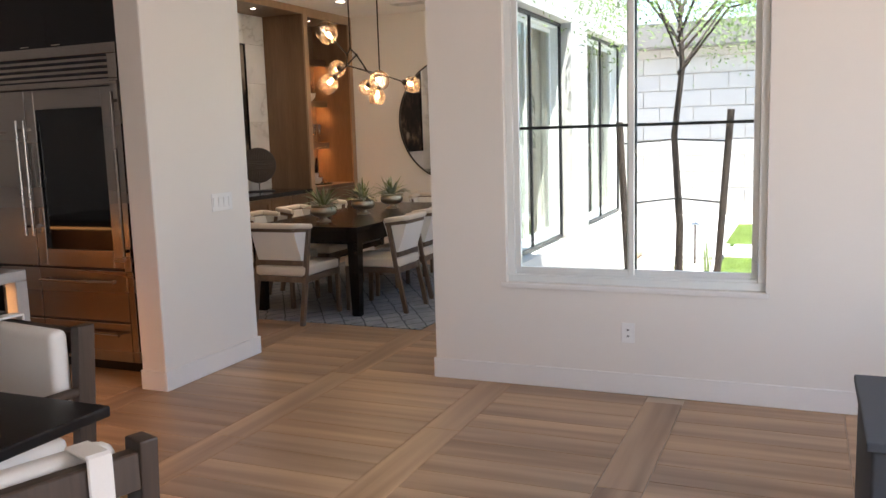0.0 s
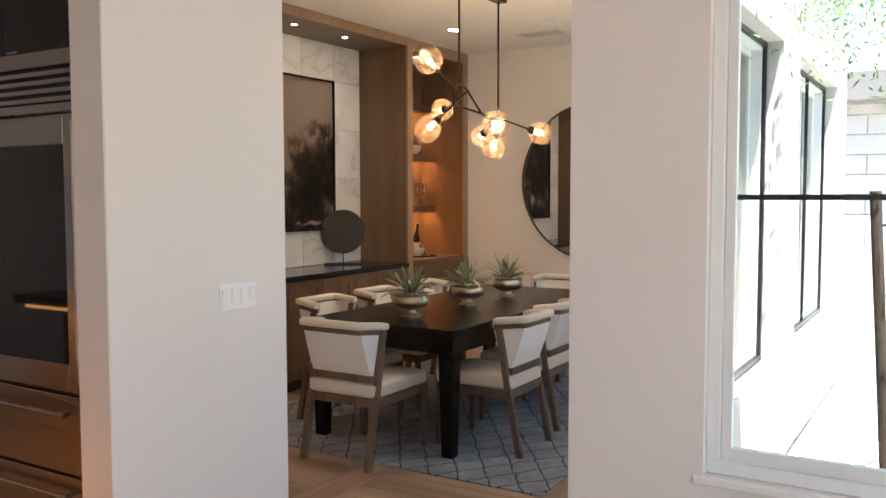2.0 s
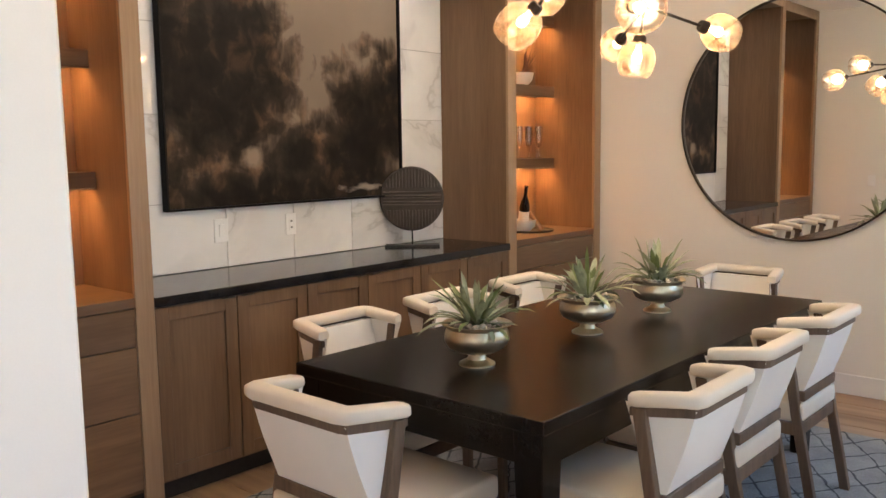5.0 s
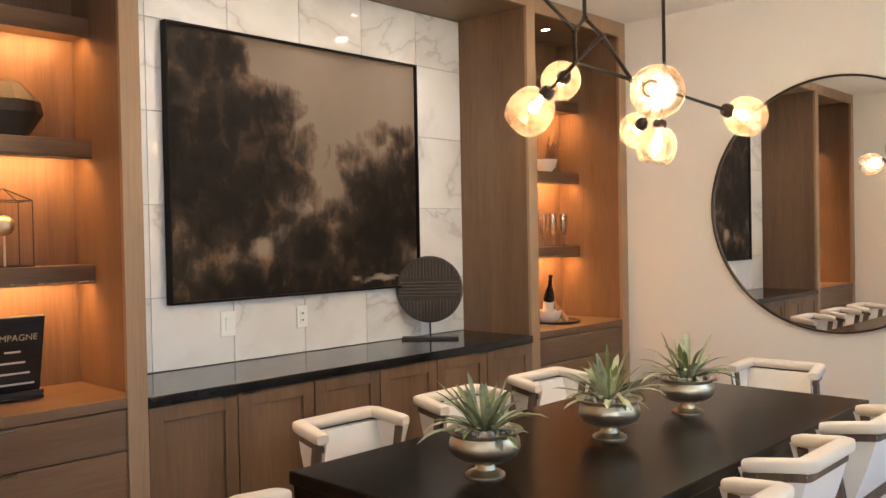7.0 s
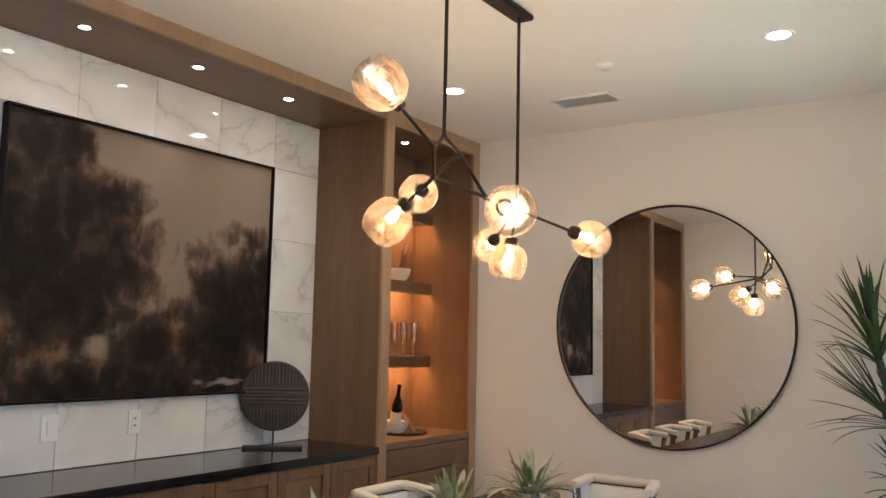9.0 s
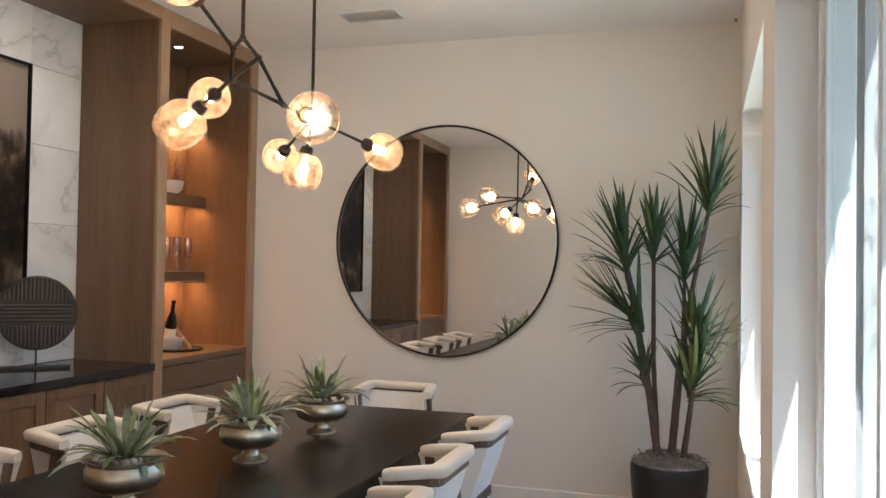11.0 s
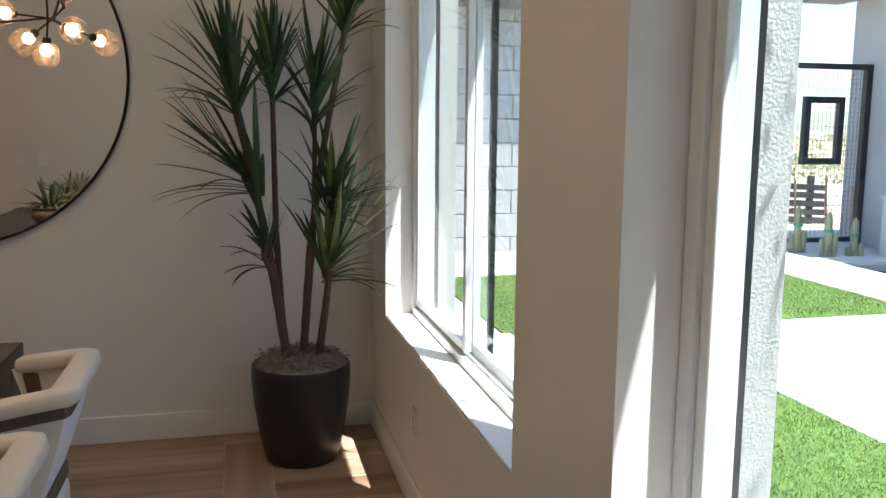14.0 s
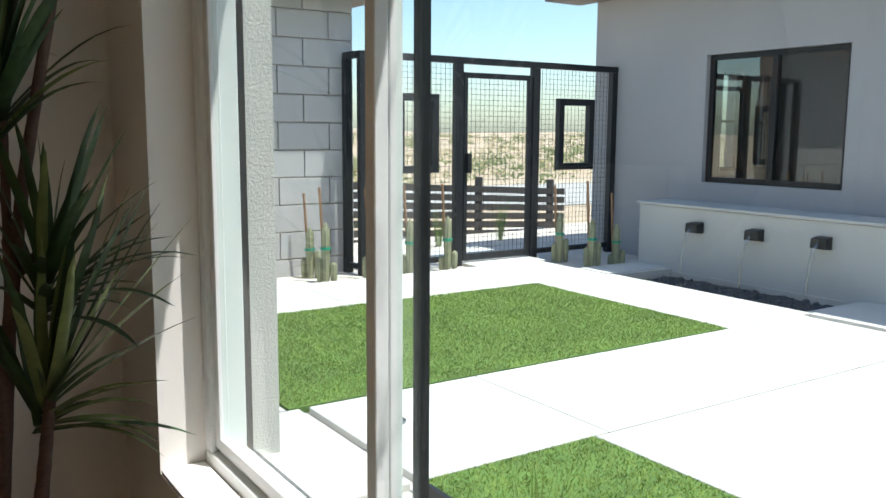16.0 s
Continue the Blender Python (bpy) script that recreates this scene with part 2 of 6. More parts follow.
GRAVEL = plain("desert_gravel", (0.60, 0.54, 0.48), 0.95, vary=0.3, fine=45, coarse=3, relief=0.7, depth=0.01)
SCRUB = plain("desert_scrub", (0.17, 0.18, 0.075), 0.85, vary=0.45, fine=4, coarse=0.6, relief=0.3)
SCRUB_DRY = plain("dry_scrub", (0.40, 0.32, 0.18), 0.9, vary=0.35, fine=4, coarse=0.6, relief=0.3)
TREE_LEAF = plain("tree_leaf", (0.16, 0.25, 0.05), 0.6, vary=0.4, fine=8, coarse=2, relief=0.0)
ROAD = plain("pale_road", (0.40, 0.37, 0.345), 0.9, vary=0.1, fine=30, coarse=0.6, relief=0.2)
SLAT = plain("fence_slat", (0.060, 0.052, 0.050), 0.7, vary=0.25, fine=40, coarse=3, relief=0.2, rand=4)
ROOF = plain("roof_fascia", (0.20, 0.18, 0.17), 0.7, vary=0.1, fine=40, relief=0.2)
BLACK_CAB = plain("black_lacquer", (0.007, 0.007, 0.008), 0.3, vary=0.2, relief=0.02)
SLATE_FABRIC = plain("slate_fabric", (0.060, 0.068, 0.082), 0.85, vary=0.15, fine=300, coarse=6, relief=0.4)


def make_marble():
    m, nt, p = mat("marble_tile")
    a = noise_of(nt, 0.8, 6, (1, 1, 1.7), 11, 1.0)
    vein = nt.nodes.new("ShaderNodeMath")
    vein.operation = "SUBTRACT"
    vein.inputs[1].default_value = 0.5
    nt.links.new(a, vein.inputs[0])
    ab = nt.nodes.new("ShaderNodeMath")
    ab.operation = "ABSOLUTE"
    nt.links.new(vein.outputs[0], ab.inputs[0])
    v = ramp(nt, ab.outputs[0], [(0.0, (0.60, 0.58, 0.56)), (0.010, (0.75, 0.735, 0.72)), (0.07, (0.83, 0.815, 0.795))])
    cloud = ramp(nt, noise_of(nt, 2.2, 4, (1, 1, 1), 11), [(0.35, (0.90, 0.895, 0.89)), (0.65, (1, 1, 1))])
    nt.links.new(mix(nt, v, cloud, 1.0, "MULTIPLY"), p.inputs["Base Color"])
    p.inputs["Roughness"].default_value = 0.045
    return m


MARBLE = make_marble()


def make_rug():
    """Blue-grey pile with a hand-drawn lattice of wavy dark lines."""
    m, nt, p = mat("rug_pile")
    tc = nt.nodes.new("ShaderNodeTexCoord")
    sp = nt.nodes.new("ShaderNodeSeparateXYZ")
    wob = nt.nodes.new("ShaderNodeTexNoise")
    wob.inputs["Scale"].default_value, wob.inputs["Detail"].default_value = 9.0, 2.0
    nt.links.new(tc.outputs["Object"], wob.inputs["Vector"])
    add = nt.nodes.new("ShaderNodeVectorMath")
    add.operation = "MULTIPLY_ADD"
    nt.links.new(wob.outputs["Color"], add.inputs[0])
    add.inputs[1].default_value = (0.05, 0.05, 0)
    nt.links.new(tc.outputs["Object"], add.inputs[2])
    nt.links.new(add.outputs[0], sp.inputs[0])
    lines = []
    for s in (1.0, -1.0):
        u = math_node(nt, "ADD", math_node(nt, "MULTIPLY", sp.outputs[0], 5.2 * s), math_node(nt, "MULTIPLY", sp.outputs[1], 3.6))
        lines.append(math_node(nt, "ABSOLUTE", math_node(nt, "SUBTRACT", math_node(nt, "FRACT", u), 0.5)))
    line = math_node(nt, "MINIMUM", lines[0], lines[1])
    line = math_node(nt, "ADD", line, math_node(nt, "MULTIPLY", math_node(nt, "SUBTRACT", noise_of(nt, 26, 2), 0.5), 0.07))
    base = ramp(nt, noise_of(nt, 5, 5), [(0.3, (0.22, 0.235, 0.25)), (0.7, (0.36, 0.37, 0.375))])
    fine = ramp(nt, noise_of(nt, 160, 3), [(0.3, (0.78, 0.78, 0.78)), (0.7, (1.12, 1.12, 1.12))])
    base = mix(nt, base, fine, 1.0, "MULTIPLY")
    mask = ramp(nt, line, [(0.018, (1, 1, 1)), (0.045, (0, 0, 0))])
    nt.links.new(mix(nt, base, (0.055, 0.062, 0.075), mask), p.inputs["Base Color"])
    p.inputs["Roughness"].default_value = 0.95
    bump(nt, p, noise_of(nt, 200, 3), 0.5, 0.003)
    return m


RUG = make_rug()


def make_canvas():
    """A misty landscape: dark tree masses against a tan sky. Local y runs along the canvas, z up."""
    m, nt, p = mat("painted_canvas")
    tc = nt.nodes.new("ShaderNodeTexCoord")
    sp = nt.nodes.new("ShaderNodeSeparateXYZ")
    nt.links.new(tc.outputs["Object"], sp.inputs[0])
    y, z = sp.outputs[1], sp.outputs[2]

    def mass(cy, cz, ry, rz):
        a = math_node(nt, "POWER", math_node(nt, "ABSOLUTE", math_node(nt, "DIVIDE", math_node(nt, "SUBTRACT", y, cy), ry)), 2.0)
        b = math_node(nt, "POWER", math_node(nt, "ABSOLUTE", math_node(nt, "DIVIDE", math_node(nt, "SUBTRACT", z, cz), rz)), 2.0)
        return math_node(nt, "SUBTRACT", 1.0, math_node(nt, "SQRT", math_node(nt, "ADD", a, b)))

    field = mass(-0.52, -0.02, 0.62, 0.62)
    for blob in ((-0.34, 0.26, 0.34, 0.26), (-0.88, 0.1, 0.30, 0.95), (-0.60, 0.52, 0.30, 0.22), (0.50, -0.36, 0.40, 0.56), (0.74, -0.15, 0.26, 0.40), (-0.1, -0.72, 1.15, 0.44), (0.02, -0.42, 0.22, 0.22)):
        field = math_node(nt, "MAXIMUM", field, mass(*blob))
    rough = math_node(nt, "SUBTRACT", noise_of(nt, 5.5, 8, (1, 1, 1), 0, 0.6), 0.5)
    soft = math_node(nt, "SUBTRACT", noise_of(nt, 1.8, 3), 0.5)
    f = math_node(nt, "ADD", field, math_node(nt, "ADD", math_node(nt, "MULTIPLY", rough, 1.05), math_node(nt, "MULTIPLY", soft, 0.45)))
    hatch = math_node(nt, "SUBTRACT", noise_of(nt, 24, 5, (1, 1, 0.3), 0, 0.5), 0.5)
    f = math_node(nt, "ADD", f, math_node(nt, "MULTIPLY", hatch, 0.30))
    sky_c = ramp(nt, noise_of(nt, 1.2, 4), [(0.3, (0.170, 0.130, 0.097)), (0.7, (0.225, 0.175, 0.132))])
    col = ramp(nt, f, [(0.0, (1, 1, 1)), (0.10, (0.60, 0.56, 0.53)), (0.26, (0.20, 0.178, 0.16)), (0.6, (0.058, 0.050, 0.046))])
    col = mix(nt, sky_c, col, 1.0, "MULTIPLY")
    dabs = ramp(nt, noise_of(nt, 9, 8, (1, 1, 0.8), 0, 0.3), [(0.35, (0.5, 0.5, 0.5)), (0.55, (1.0, 1.0, 1.0)), (0.70, (3.4, 3.0, 2.5))])
    col = mix(nt, col, mix(nt, (1, 1, 1), dabs, ramp(nt, f, [(0.05, (0, 0, 0)), (0.3, (1, 1, 1))])), 1.0, "MULTIPLY")
    lights = math_node(nt, "ADD", mass(-0.30, -0.42, 0.10, 0.10), math_node(nt, "MULTIPLY", math_node(nt, "SUBTRACT", noise_of(nt, 9, 6), 0.5), 1.6))
    col = mix(nt, col, (0.30, 0.235, 0.175), ramp(nt, lights, [(0.25, (0, 0, 0)), (0.8, (0.75, 0.75, 0.75))]))
    streak = math_node(nt, "ADD", mass(0.45, -0.61, 0.42, 0.05), math_node(nt, "MULTIPLY", math_node(nt, "SUBTRACT", noise_of(nt, 14, 6, (1, 0.5, 1)), 0.5), 2.2))
    col = mix(nt, col, (0.36, 0.30, 0.24), ramp(nt, streak, [(0.55, (0, 0, 0)), (0.95, (0.8, 0.8, 0.8))]))
    nt.links.new(col, p.inputs["Base Color"])
    p.inputs["Roughness"].default_value = 0.72
    p.inputs["Specular IOR Level"].default_value = 0.2
    bump(nt, p, noise_of(nt, 300, 3), 0.15, 0.001)
    return m


CANVAS = make_canvas()


# ---- mesh helpers ----
def rbox(bm, x0, x1, y0, y1, z0, z1, r=0.0, seg=1):
    """A box with its edges rounded by r."""
    vs = [bm.verts.new(p) for p in ((x0, y0, z0), (x1, y0, z0), (x1, y1, z0), (x0, y1, z0), (x0, y0, z1), (x1, y0, z1), (x1, y1, z1), (x0, y1, z1))]
    fs = [bm.faces.new([vs[i] for i in q]) for q in ((3, 2, 1, 0), (4, 5, 6, 7), (0, 1, 5, 4), (1, 2, 6, 5), (2, 3, 7, 6), (3, 0, 4, 7))]
    if r > 0:
        es = list({e for f in fs for e in f.edges})
        bmesh.ops.bevel(bm, geom=es, offset=r, segments=seg, profile=0.5, affect="EDGES")
    return vs


def hexa(bm, low, high, r=0.0, seg=1):
    """A solid between two quads, each four points anticlockwise from above."""
    vs = [bm.verts.new(p) for p in (*low, *high)]
    fs = [bm.faces.new([vs[i] for i in q]) for q in ((3, 2, 1, 0), (4, 5, 6, 7), (0, 1, 5, 4), (1, 2, 6, 5), (2, 3, 7, 6), (3, 0, 4, 7))]
    if r > 0:
        bmesh.ops.bevel(bm, geom=list({e for f in fs for e in f.edges}), offset=r, segments=seg, profile=0.5, affect="EDGES")


def tube(bm, pts, radii, n=10, caps=True):
    """A round tube through points, with a radius at each."""
    pts = [Vector(p) for p in pts]
    if isinstance(radii, (int, float)):
        radii = [radii] * len(pts)
    rings = []
    for i, p in enumerate(pts):
        way = (pts[min(i + 1, len(pts) - 1)] - pts[max(i - 1, 0)]).normalized()
        side = way.orthogonal().normalized() if i == 0 else (side - way * side.dot(way)).normalized()
        up = way.cross(side)
        rings.append([bm.verts.new(p + radii[i] * (math.cos(a) * side + math.sin(a) * up)) for a in [2 * math.pi * k / n for k in range(n)]])
    for a, b in zip(rings, rings[1:]):
        for k in range(n):
            bm.faces.new((a[k], a[(k + 1) % n], b[(k + 1) % n], b[k]))
    if caps:
        bm.faces.new(rings[0][::-1])
        bm.faces.new(rings[-1])


def lathe(bm, profile, n=32, centre=(0, 0, 0)):
    """A turned solid from (radius, height) pairs."""
    cx, cy, cz = centre
    rings = []
    for r, z in profile:
        if r < 1e-5:
            rings.append([bm.verts.new((cx, cy, cz + z))])
        else:
            rings.append([bm.verts.new((cx + r * math.cos(a), cy + r * math.sin(a), cz + z)) for a in [2 * math.pi * k / n for k in range(n)]])
    for a, b in zip(rings, rings[1:]):
        for k in range(n):
            q = [a[k % len(a)], a[(k + 1) % len(a)], b[(k + 1) % len(b)], b[k % len(b)]]
            q = list(dict.fromkeys(q))
            if len(q) > 2:
                bm.faces.new(q)


def build(name, fill, material, parent=None, smooth=0.0):
    """A mesh object from a function that fills a bmesh. smooth: the angle in degrees under which edges shade smooth."""
    bm = bmesh.new()
    fill(bm)
    bmesh.ops.recalc_face_normals(bm, faces=bm.faces)
    me = bpy.data.meshes.new(name)
    if smooth:
        for f in bm.faces:
            f.smooth = True
        for e in bm.edges:
            if len(e.link_faces) == 2 and e.calc_face_angle(0) > radians(smooth):
                e.smooth = False
    bm.to_mesh(me)
    bm.free()
    me.materials.append(material)
    ob = new(name, me)
    if parent:
        ob.parent = parent
    return ob


def boxes(*list_of, r=0.0, seg=1):
    def fill(bm):
        for b in list_of:
            rbox(bm, *b, r, seg)
    return fill


def thing(name, label, category, m=None, group="", kind=""):
    e = new(name)
    e.empty_display_size = 0.1
    if m is not None:
        e.matrix_world = m
    return tagged(e, label, category, group, kind)


def structure(name, fill, material, label, category):
    return tagged(build(name, fill, material), label, category, "", "structure")


# ---- the shell of the house ----
CEIL = 3.012
HEAD = 2.40
structure("floor_slab", boxes((-6, 4.4, -2.8, 5.9, -0.16, -0.006), (-3.98, 0.02, 5.9, 10.95, -0.16, -0.006)), GROUT, "tan grout bed under the wood-look floor tiles", "floor")
structure("ceiling", boxes((-6, 4.6, -2.9, 6.05, CEIL, 3.3), (-4.0, 0.3, 6.05, 11.0, CEIL, 3.3)), CEILING, "smooth white painted ceiling with recessed lights", "ceiling")
structure("roof", boxes((-6.3, 4.9, -3.2, 6.35, 3.3, 3.5), (-4.3, 0.42, 6.35, 11.3, 3.3, 3.5)), ROOF, "flat brown roof edge above the stucco wall", "roof")
structure("wall_north", boxes((-4.0, 0.0, 10.772, 11.0, 0, CEIL)), PAINT, "warm white painted wall behind the round mirror", "wall")
structure("wall_west", boxes((-4.0, -3.812, 6.012, 10.772, 0, CEIL)), PAINT, "white painted wall behind the built-in cabinets", "wall")
structure("wall_fridge", boxes((-6.0, -1.668, 5.86, 6.012, 0, CEIL)), PAINT, "white painted wall between kitchen and dining room", "wall")
structure("wall_pier", boxes((-1.668, -1.477, 5.052, 6.012, 0, CEIL), r=0.006), PAINT, "white painted end wall with a light switch", "wall")
WX0, WX1, WZ = 0.478, 1.945, 0.628
structure("wall_window", boxes((0.0, WX0, 5.85, 6.05, 0, CEIL), (WX1, 4.4, 5.85, 6.05, 0, CEIL), (WX0, WX1, 5.85, 6.05, 0, WZ), (WX0, WX1, 5.85, 6.05, HEAD, CEIL)), PAINT, "white painted wall with a sliding window", "wall")
EA0, EA1, EB0, EB1, EZ = 6.32, 8.067, 8.618, 10.414, 0.62
structure("wall_east", boxes((0, 0.2105, 6.05, EA0, 0, CEIL), (0, 0.2105, EA1, EB0, 0, CEIL), (0, 0.2105, EB1, 11.0, 0, CEIL), (0, 0.2105, EA0, EA1, 0, EZ), (0, 0.2105, EB0, EB1, 0, EZ), (0, 0.2105, EA0, EA1, HEAD, CEIL), (0, 0.2105, EB0, EB1, HEAD, CEIL)), PAINT, "warm white painted wall with two deep windows", "wall")


def stucco_skin(bm):
    for a, b in ((6.054, EA0), (EA1, EB0), (EB1, 11.0)):
        rbox(bm, 0.213, 0.318, a, b, 0.0, 3.3)
    for a, b in ((EA0, EA1), (EB0, EB1)):
        rbox(bm, 0.213, 0.318, a, b, 0.0, EZ - 0.01)
        rbox(bm, 0.213, 0.318, a, b, HEAD, 3.3)
    rbox(bm, 0.318, WX0, 6.053, 6.075, 0, 3.3)
    rbox(bm, WX1, 4.6, 6.053, 6.075, 0, 3.3)
    rbox(bm, WX0, WX1, 6.053, 6.075, 0, WZ - 0.01)
    rbox(bm, WX0, WX1, 6.053, 6.075, HEAD, 3.3)


structure("wall_outside", stucco_skin, STUCCO_LIGHT, "pale sand-textured stucco on the house wall", "wall")
# the kitchen behind the camera: unseen walls, openings added to let daylight in
structure("wall_south", boxes((-6, 1.5, -2.9, -2.7, 0, CEIL), (3.4, 4.4, -2.9, -2.7, 0, CEIL), (1.5, 3.4, -2.9, -2.7, 2.45, CEIL)), PAINT, "unseen white painted wall with a wide opening added for daylight", "wall")
structure("wall_kitchen_east", boxes((4.4, 4.6, -2.7, 1.45, 0, CEIL), (4.4, 4.6, 4.25, 6.05, 0, CEIL), (4.4, 4.6, 1.45, 4.25, 2.45, CEIL), (4.4, 4.6, 1.45, 4.25, 0, 0.4)), PAINT, "unseen white painted wall with a wide window opening added for daylight", "wall")
structure("wall_kitchen_west", boxes((-6.2, -6.0, -2.9, 6.0, 0, CEIL)), PAINT, "plain white painted wall", "wall")


def skirting(bm):
    h, d = 0.125, 0.014

    def run(x0, x1, y0, y1):
        rbox(bm, x0, x1, y0, y1, 0, h, 0.003)
    run(-3.2, -0.0005, 10.772 - d, 10.7715)
    run(-d, -0.0005, 6.05, 10.757)
    run(-0.0, 4.39, 5.85 - d, 5.8495)
    run(-d, -0.0005, 5.85 - d, 6.05)
    run(-1.4765, -1.477 + d, 5.052 - d, 6.012 + d)
    run(-1.668, -1.477, 5.052 - d, 5.0515)
    run(-3.2, -1.477, 6.0125, 6.012 + d)


structure("baseboard", skirting, TRIM, "white painted baseboard along the walls", "baseboard")


def sliding_window(name, m, width, z0, z1, depth, label, bar=None, split=0.5, reveal=0.1):
    """A two-sash slider. Local x along the wall, y outward from the inner wall face, z up."""
    top = thing(name, label, "window", m, "", "structure")
    f, y0, y1 = 0.045, reveal, reveal + depth
    build("frame", boxes((0.001, f, y0, y1, z0 + f, z1 - f), (width - f, width - 0.001, y0, y1, z0 + f, z1 - f), (0.001, width - 0.001, y0, y1, z0 + 0.001, z0 + f), (0.001, width - 0.001, y0, y1, z1 - f, z1 - 0.001), r=0.003), VINYL, top)
    build("track", boxes((f, width - f, y0 + 0.022, y0 + 0.028, z0 + f, z0 + f + 0.012), (f, width - f, y0 + 0.05, y0 + 0.056, z0 + f, z0 + f + 0.012)), VINYL, top)
    xs = f + (width - 2 * f) * split
    s = 0.032
    for i, (a, b) in enumerate(((f + 0.002, xs + 0.022), (xs - 0.022, width - f - 0.002))):
        ya = y0 + 0.012 + 0.03 * i
        yb = ya + 0.026
        zz0, zz1 = z0 + f + 0.014, z1 - f - 0.004
        sash = build("sash", boxes((a, a + s + 0.008 * i, ya, yb, zz0, zz1), (b - s, b, ya, yb, zz0, zz1), (a + s + 0.008 * i, b - s, ya, yb, zz0, zz0 + s), (a + s + 0.008 * i, b - s, ya, yb, zz1 - s, zz1), r=0.002), VINYL, top)
        g = build("glass_pane", boxes((a + s, b - s, ya + 0.011, ya + 0.015, zz0 + s, zz1 - s)), WINDOW_GLASS, top)
        g.visible_shadow = False
        if bar:
            build("glazing_bar", boxes((a + s, b - s, ya + 0.018, ya + 0.027, bar - 0.009, bar + 0.009)), BLACK_FRAME, top)
    e = 0.03
    build("outer_frame", boxes((0.003, e, y1 + 0.001, y1 + 0.022, z0 + 0.003, z1 - 0.003), (width - e, width - 0.003, y1 + 0.001, y1 + 0.022, z0 + 0.003, z1 - 0.003), (e, width - e, y1 + 0.001, y1 + 0.022, z0 + 0.003, z0 + e), (e, width - e, y1 + 0.001, y1 + 0.022, z1 - e, z1 - 0.003), (xs + 0.004, xs + 0.024, y1 + 0.001, y1 + 0.022, z0 + e, z1 - e)), BLACK_FRAME, top)
    return top


w = sliding_window("window_1", pose(WX0, 5.85, 0), WX1 - WX0, WZ, HEAD, 0.085, "white sliding window with a thin dark glazing bar", 1.545, 0.5, 0.035)
build("sill", boxes((-0.03, WX1 - WX0 + 0.02, -0.016, -0.001, WZ - 0.028, WZ - 0.002), r=0.003), TRIM, w)
for nm, hi, wd in (("window_2", EA1, EA1 - EA0), ("window_3", EB1, EB1 - EB0)):
    w = sliding_window(nm, pose(0, hi, 0, 0, 0, -90), wd, EZ, HEAD, 0.095, "white sliding window in a deep bright reveal", None, 0.476, 0.115)
    build("sill", boxes((0.001, wd - 0.001, 0.002, 0.114, EZ + 0.0005, EZ + 0.012), r=0.003), TRIM, w)


# ---- fittings on walls and ceiling ----
def wall_plate(name, m, width, height, label, category, rockers=0, outlet=False):
    """Local x along the wall, z up, y out of the wall."""
    top = thing(name, label, category, m)
    build("plate", boxes((-width / 2, width / 2, 0.0, 0.006, -height / 2, height / 2), r=0.003, seg=2), WHITE_PLASTIC, top)
    step = width / max(1, rockers)
    for i in range(rockers):
        x = -width / 2 + step * (i + 0.5)
        build("rocker", lambda bm: hexa(bm, [(x - 0.016, 0.006, -0.033), (x + 0.016, 0.006, -0.033), (x + 0.016, 0.009, -0.033), (x - 0.016, 0.009, -0.033)], [(x - 0.016, 0.006, 0.033), (x + 0.016, 0.006, 0.033), (x + 0.016, 0.013, 0.033), (x - 0.016, 0.013, 0.033)], 0.001), WHITE_PLASTIC, top)
    if outlet:
        build("socket", boxes((-0.017, 0.017, 0.006, 0.009, -0.034, 0.034), r=0.002), WHITE_PLASTIC, top)
        for z in (-0.018, 0.018):
            build("slot", boxes((-0.007, 0.007, 0.0085, 0.0096, z - 0.005, z + 0.005)), SLOT, top)
    return top


wall_plate("light_switch", pose(-1.4765, 5.70, 1.122, 0, 0, -90), 0.215, 0.118, "white four-gang rocker switch plate on the end wall", "switch", 4)
wall_plate("power_outlet", pose(1.21, 5.8495, 0.362, 0, 0, 180), 0.075, 0.118, "white wall outlet below the window", "outlet", 0, True)
wall_plate("power_outlet", pose(-0.0005, 9.75, 0.36, 0, 0, 90), 0.072, 0.115, "white wall outlet below the dining window", "outlet", 0, True)
wall_plate("light_switch", pose(-3.789, 7.875, 1.125, 0, 0, -90), 0.085, 0.125, "white rocker switch on the marble tiles", "switch", 1)
wall_plate("power_outlet", pose(-3.789, 8.336, 1.125, 0, 0, -90), 0.072, 0.12, "white outlet on the marble tiles", "outlet", 0, True)
for x in (-2.62, -2.42):
    wall_plate("light_switch", pose(x, 6.0125, 1.12, 0, 0, 0), 0.08, 0.118, "white switch plate on the dining room wall", "switch", 1)


def downlight(x, y, z, r, watts, where, trim):
    top = thing("downlight", "lit round recessed downlight with a slim trim " + where, "downlight", pose(x, y, z), "recessed downlights")
    build("trim_ring", lambda bm: lathe(bm, [(r, -0.001), (r * 1.0, -0.004), (r * 0.97, -0.006), (r * 0.72, -0.003), (r * 0.70, -0.001)], 24), trim, top, 40)
    build("lens", lambda bm: lathe(bm, [(0, -0.0022), (r * 0.7, -0.0022)], 24), DOWNLIGHT, top)
    spot_lamp("downlight_beam", x, y, z - 0.03, watts, SOFT, 110)


for x in (-2.69, -0.895):
    for y in (7.74, 9.57):
        downlight(x, y, CEIL, 0.072, 1.35, "in the ceiling", WHITE_PLASTIC)
SOFFIT = 2.94
for y in (7.72, 8.37, 9.03):
    downlight(-3.48, y, SOFFIT, 0.036, 4.2, "in the wooden soffit", BRONZE)
for y in (10.24, 6.56):
    downlight(-3.53, y, SOFFIT, 0.034, 0.4, "in the cabinet top", BRONZE)


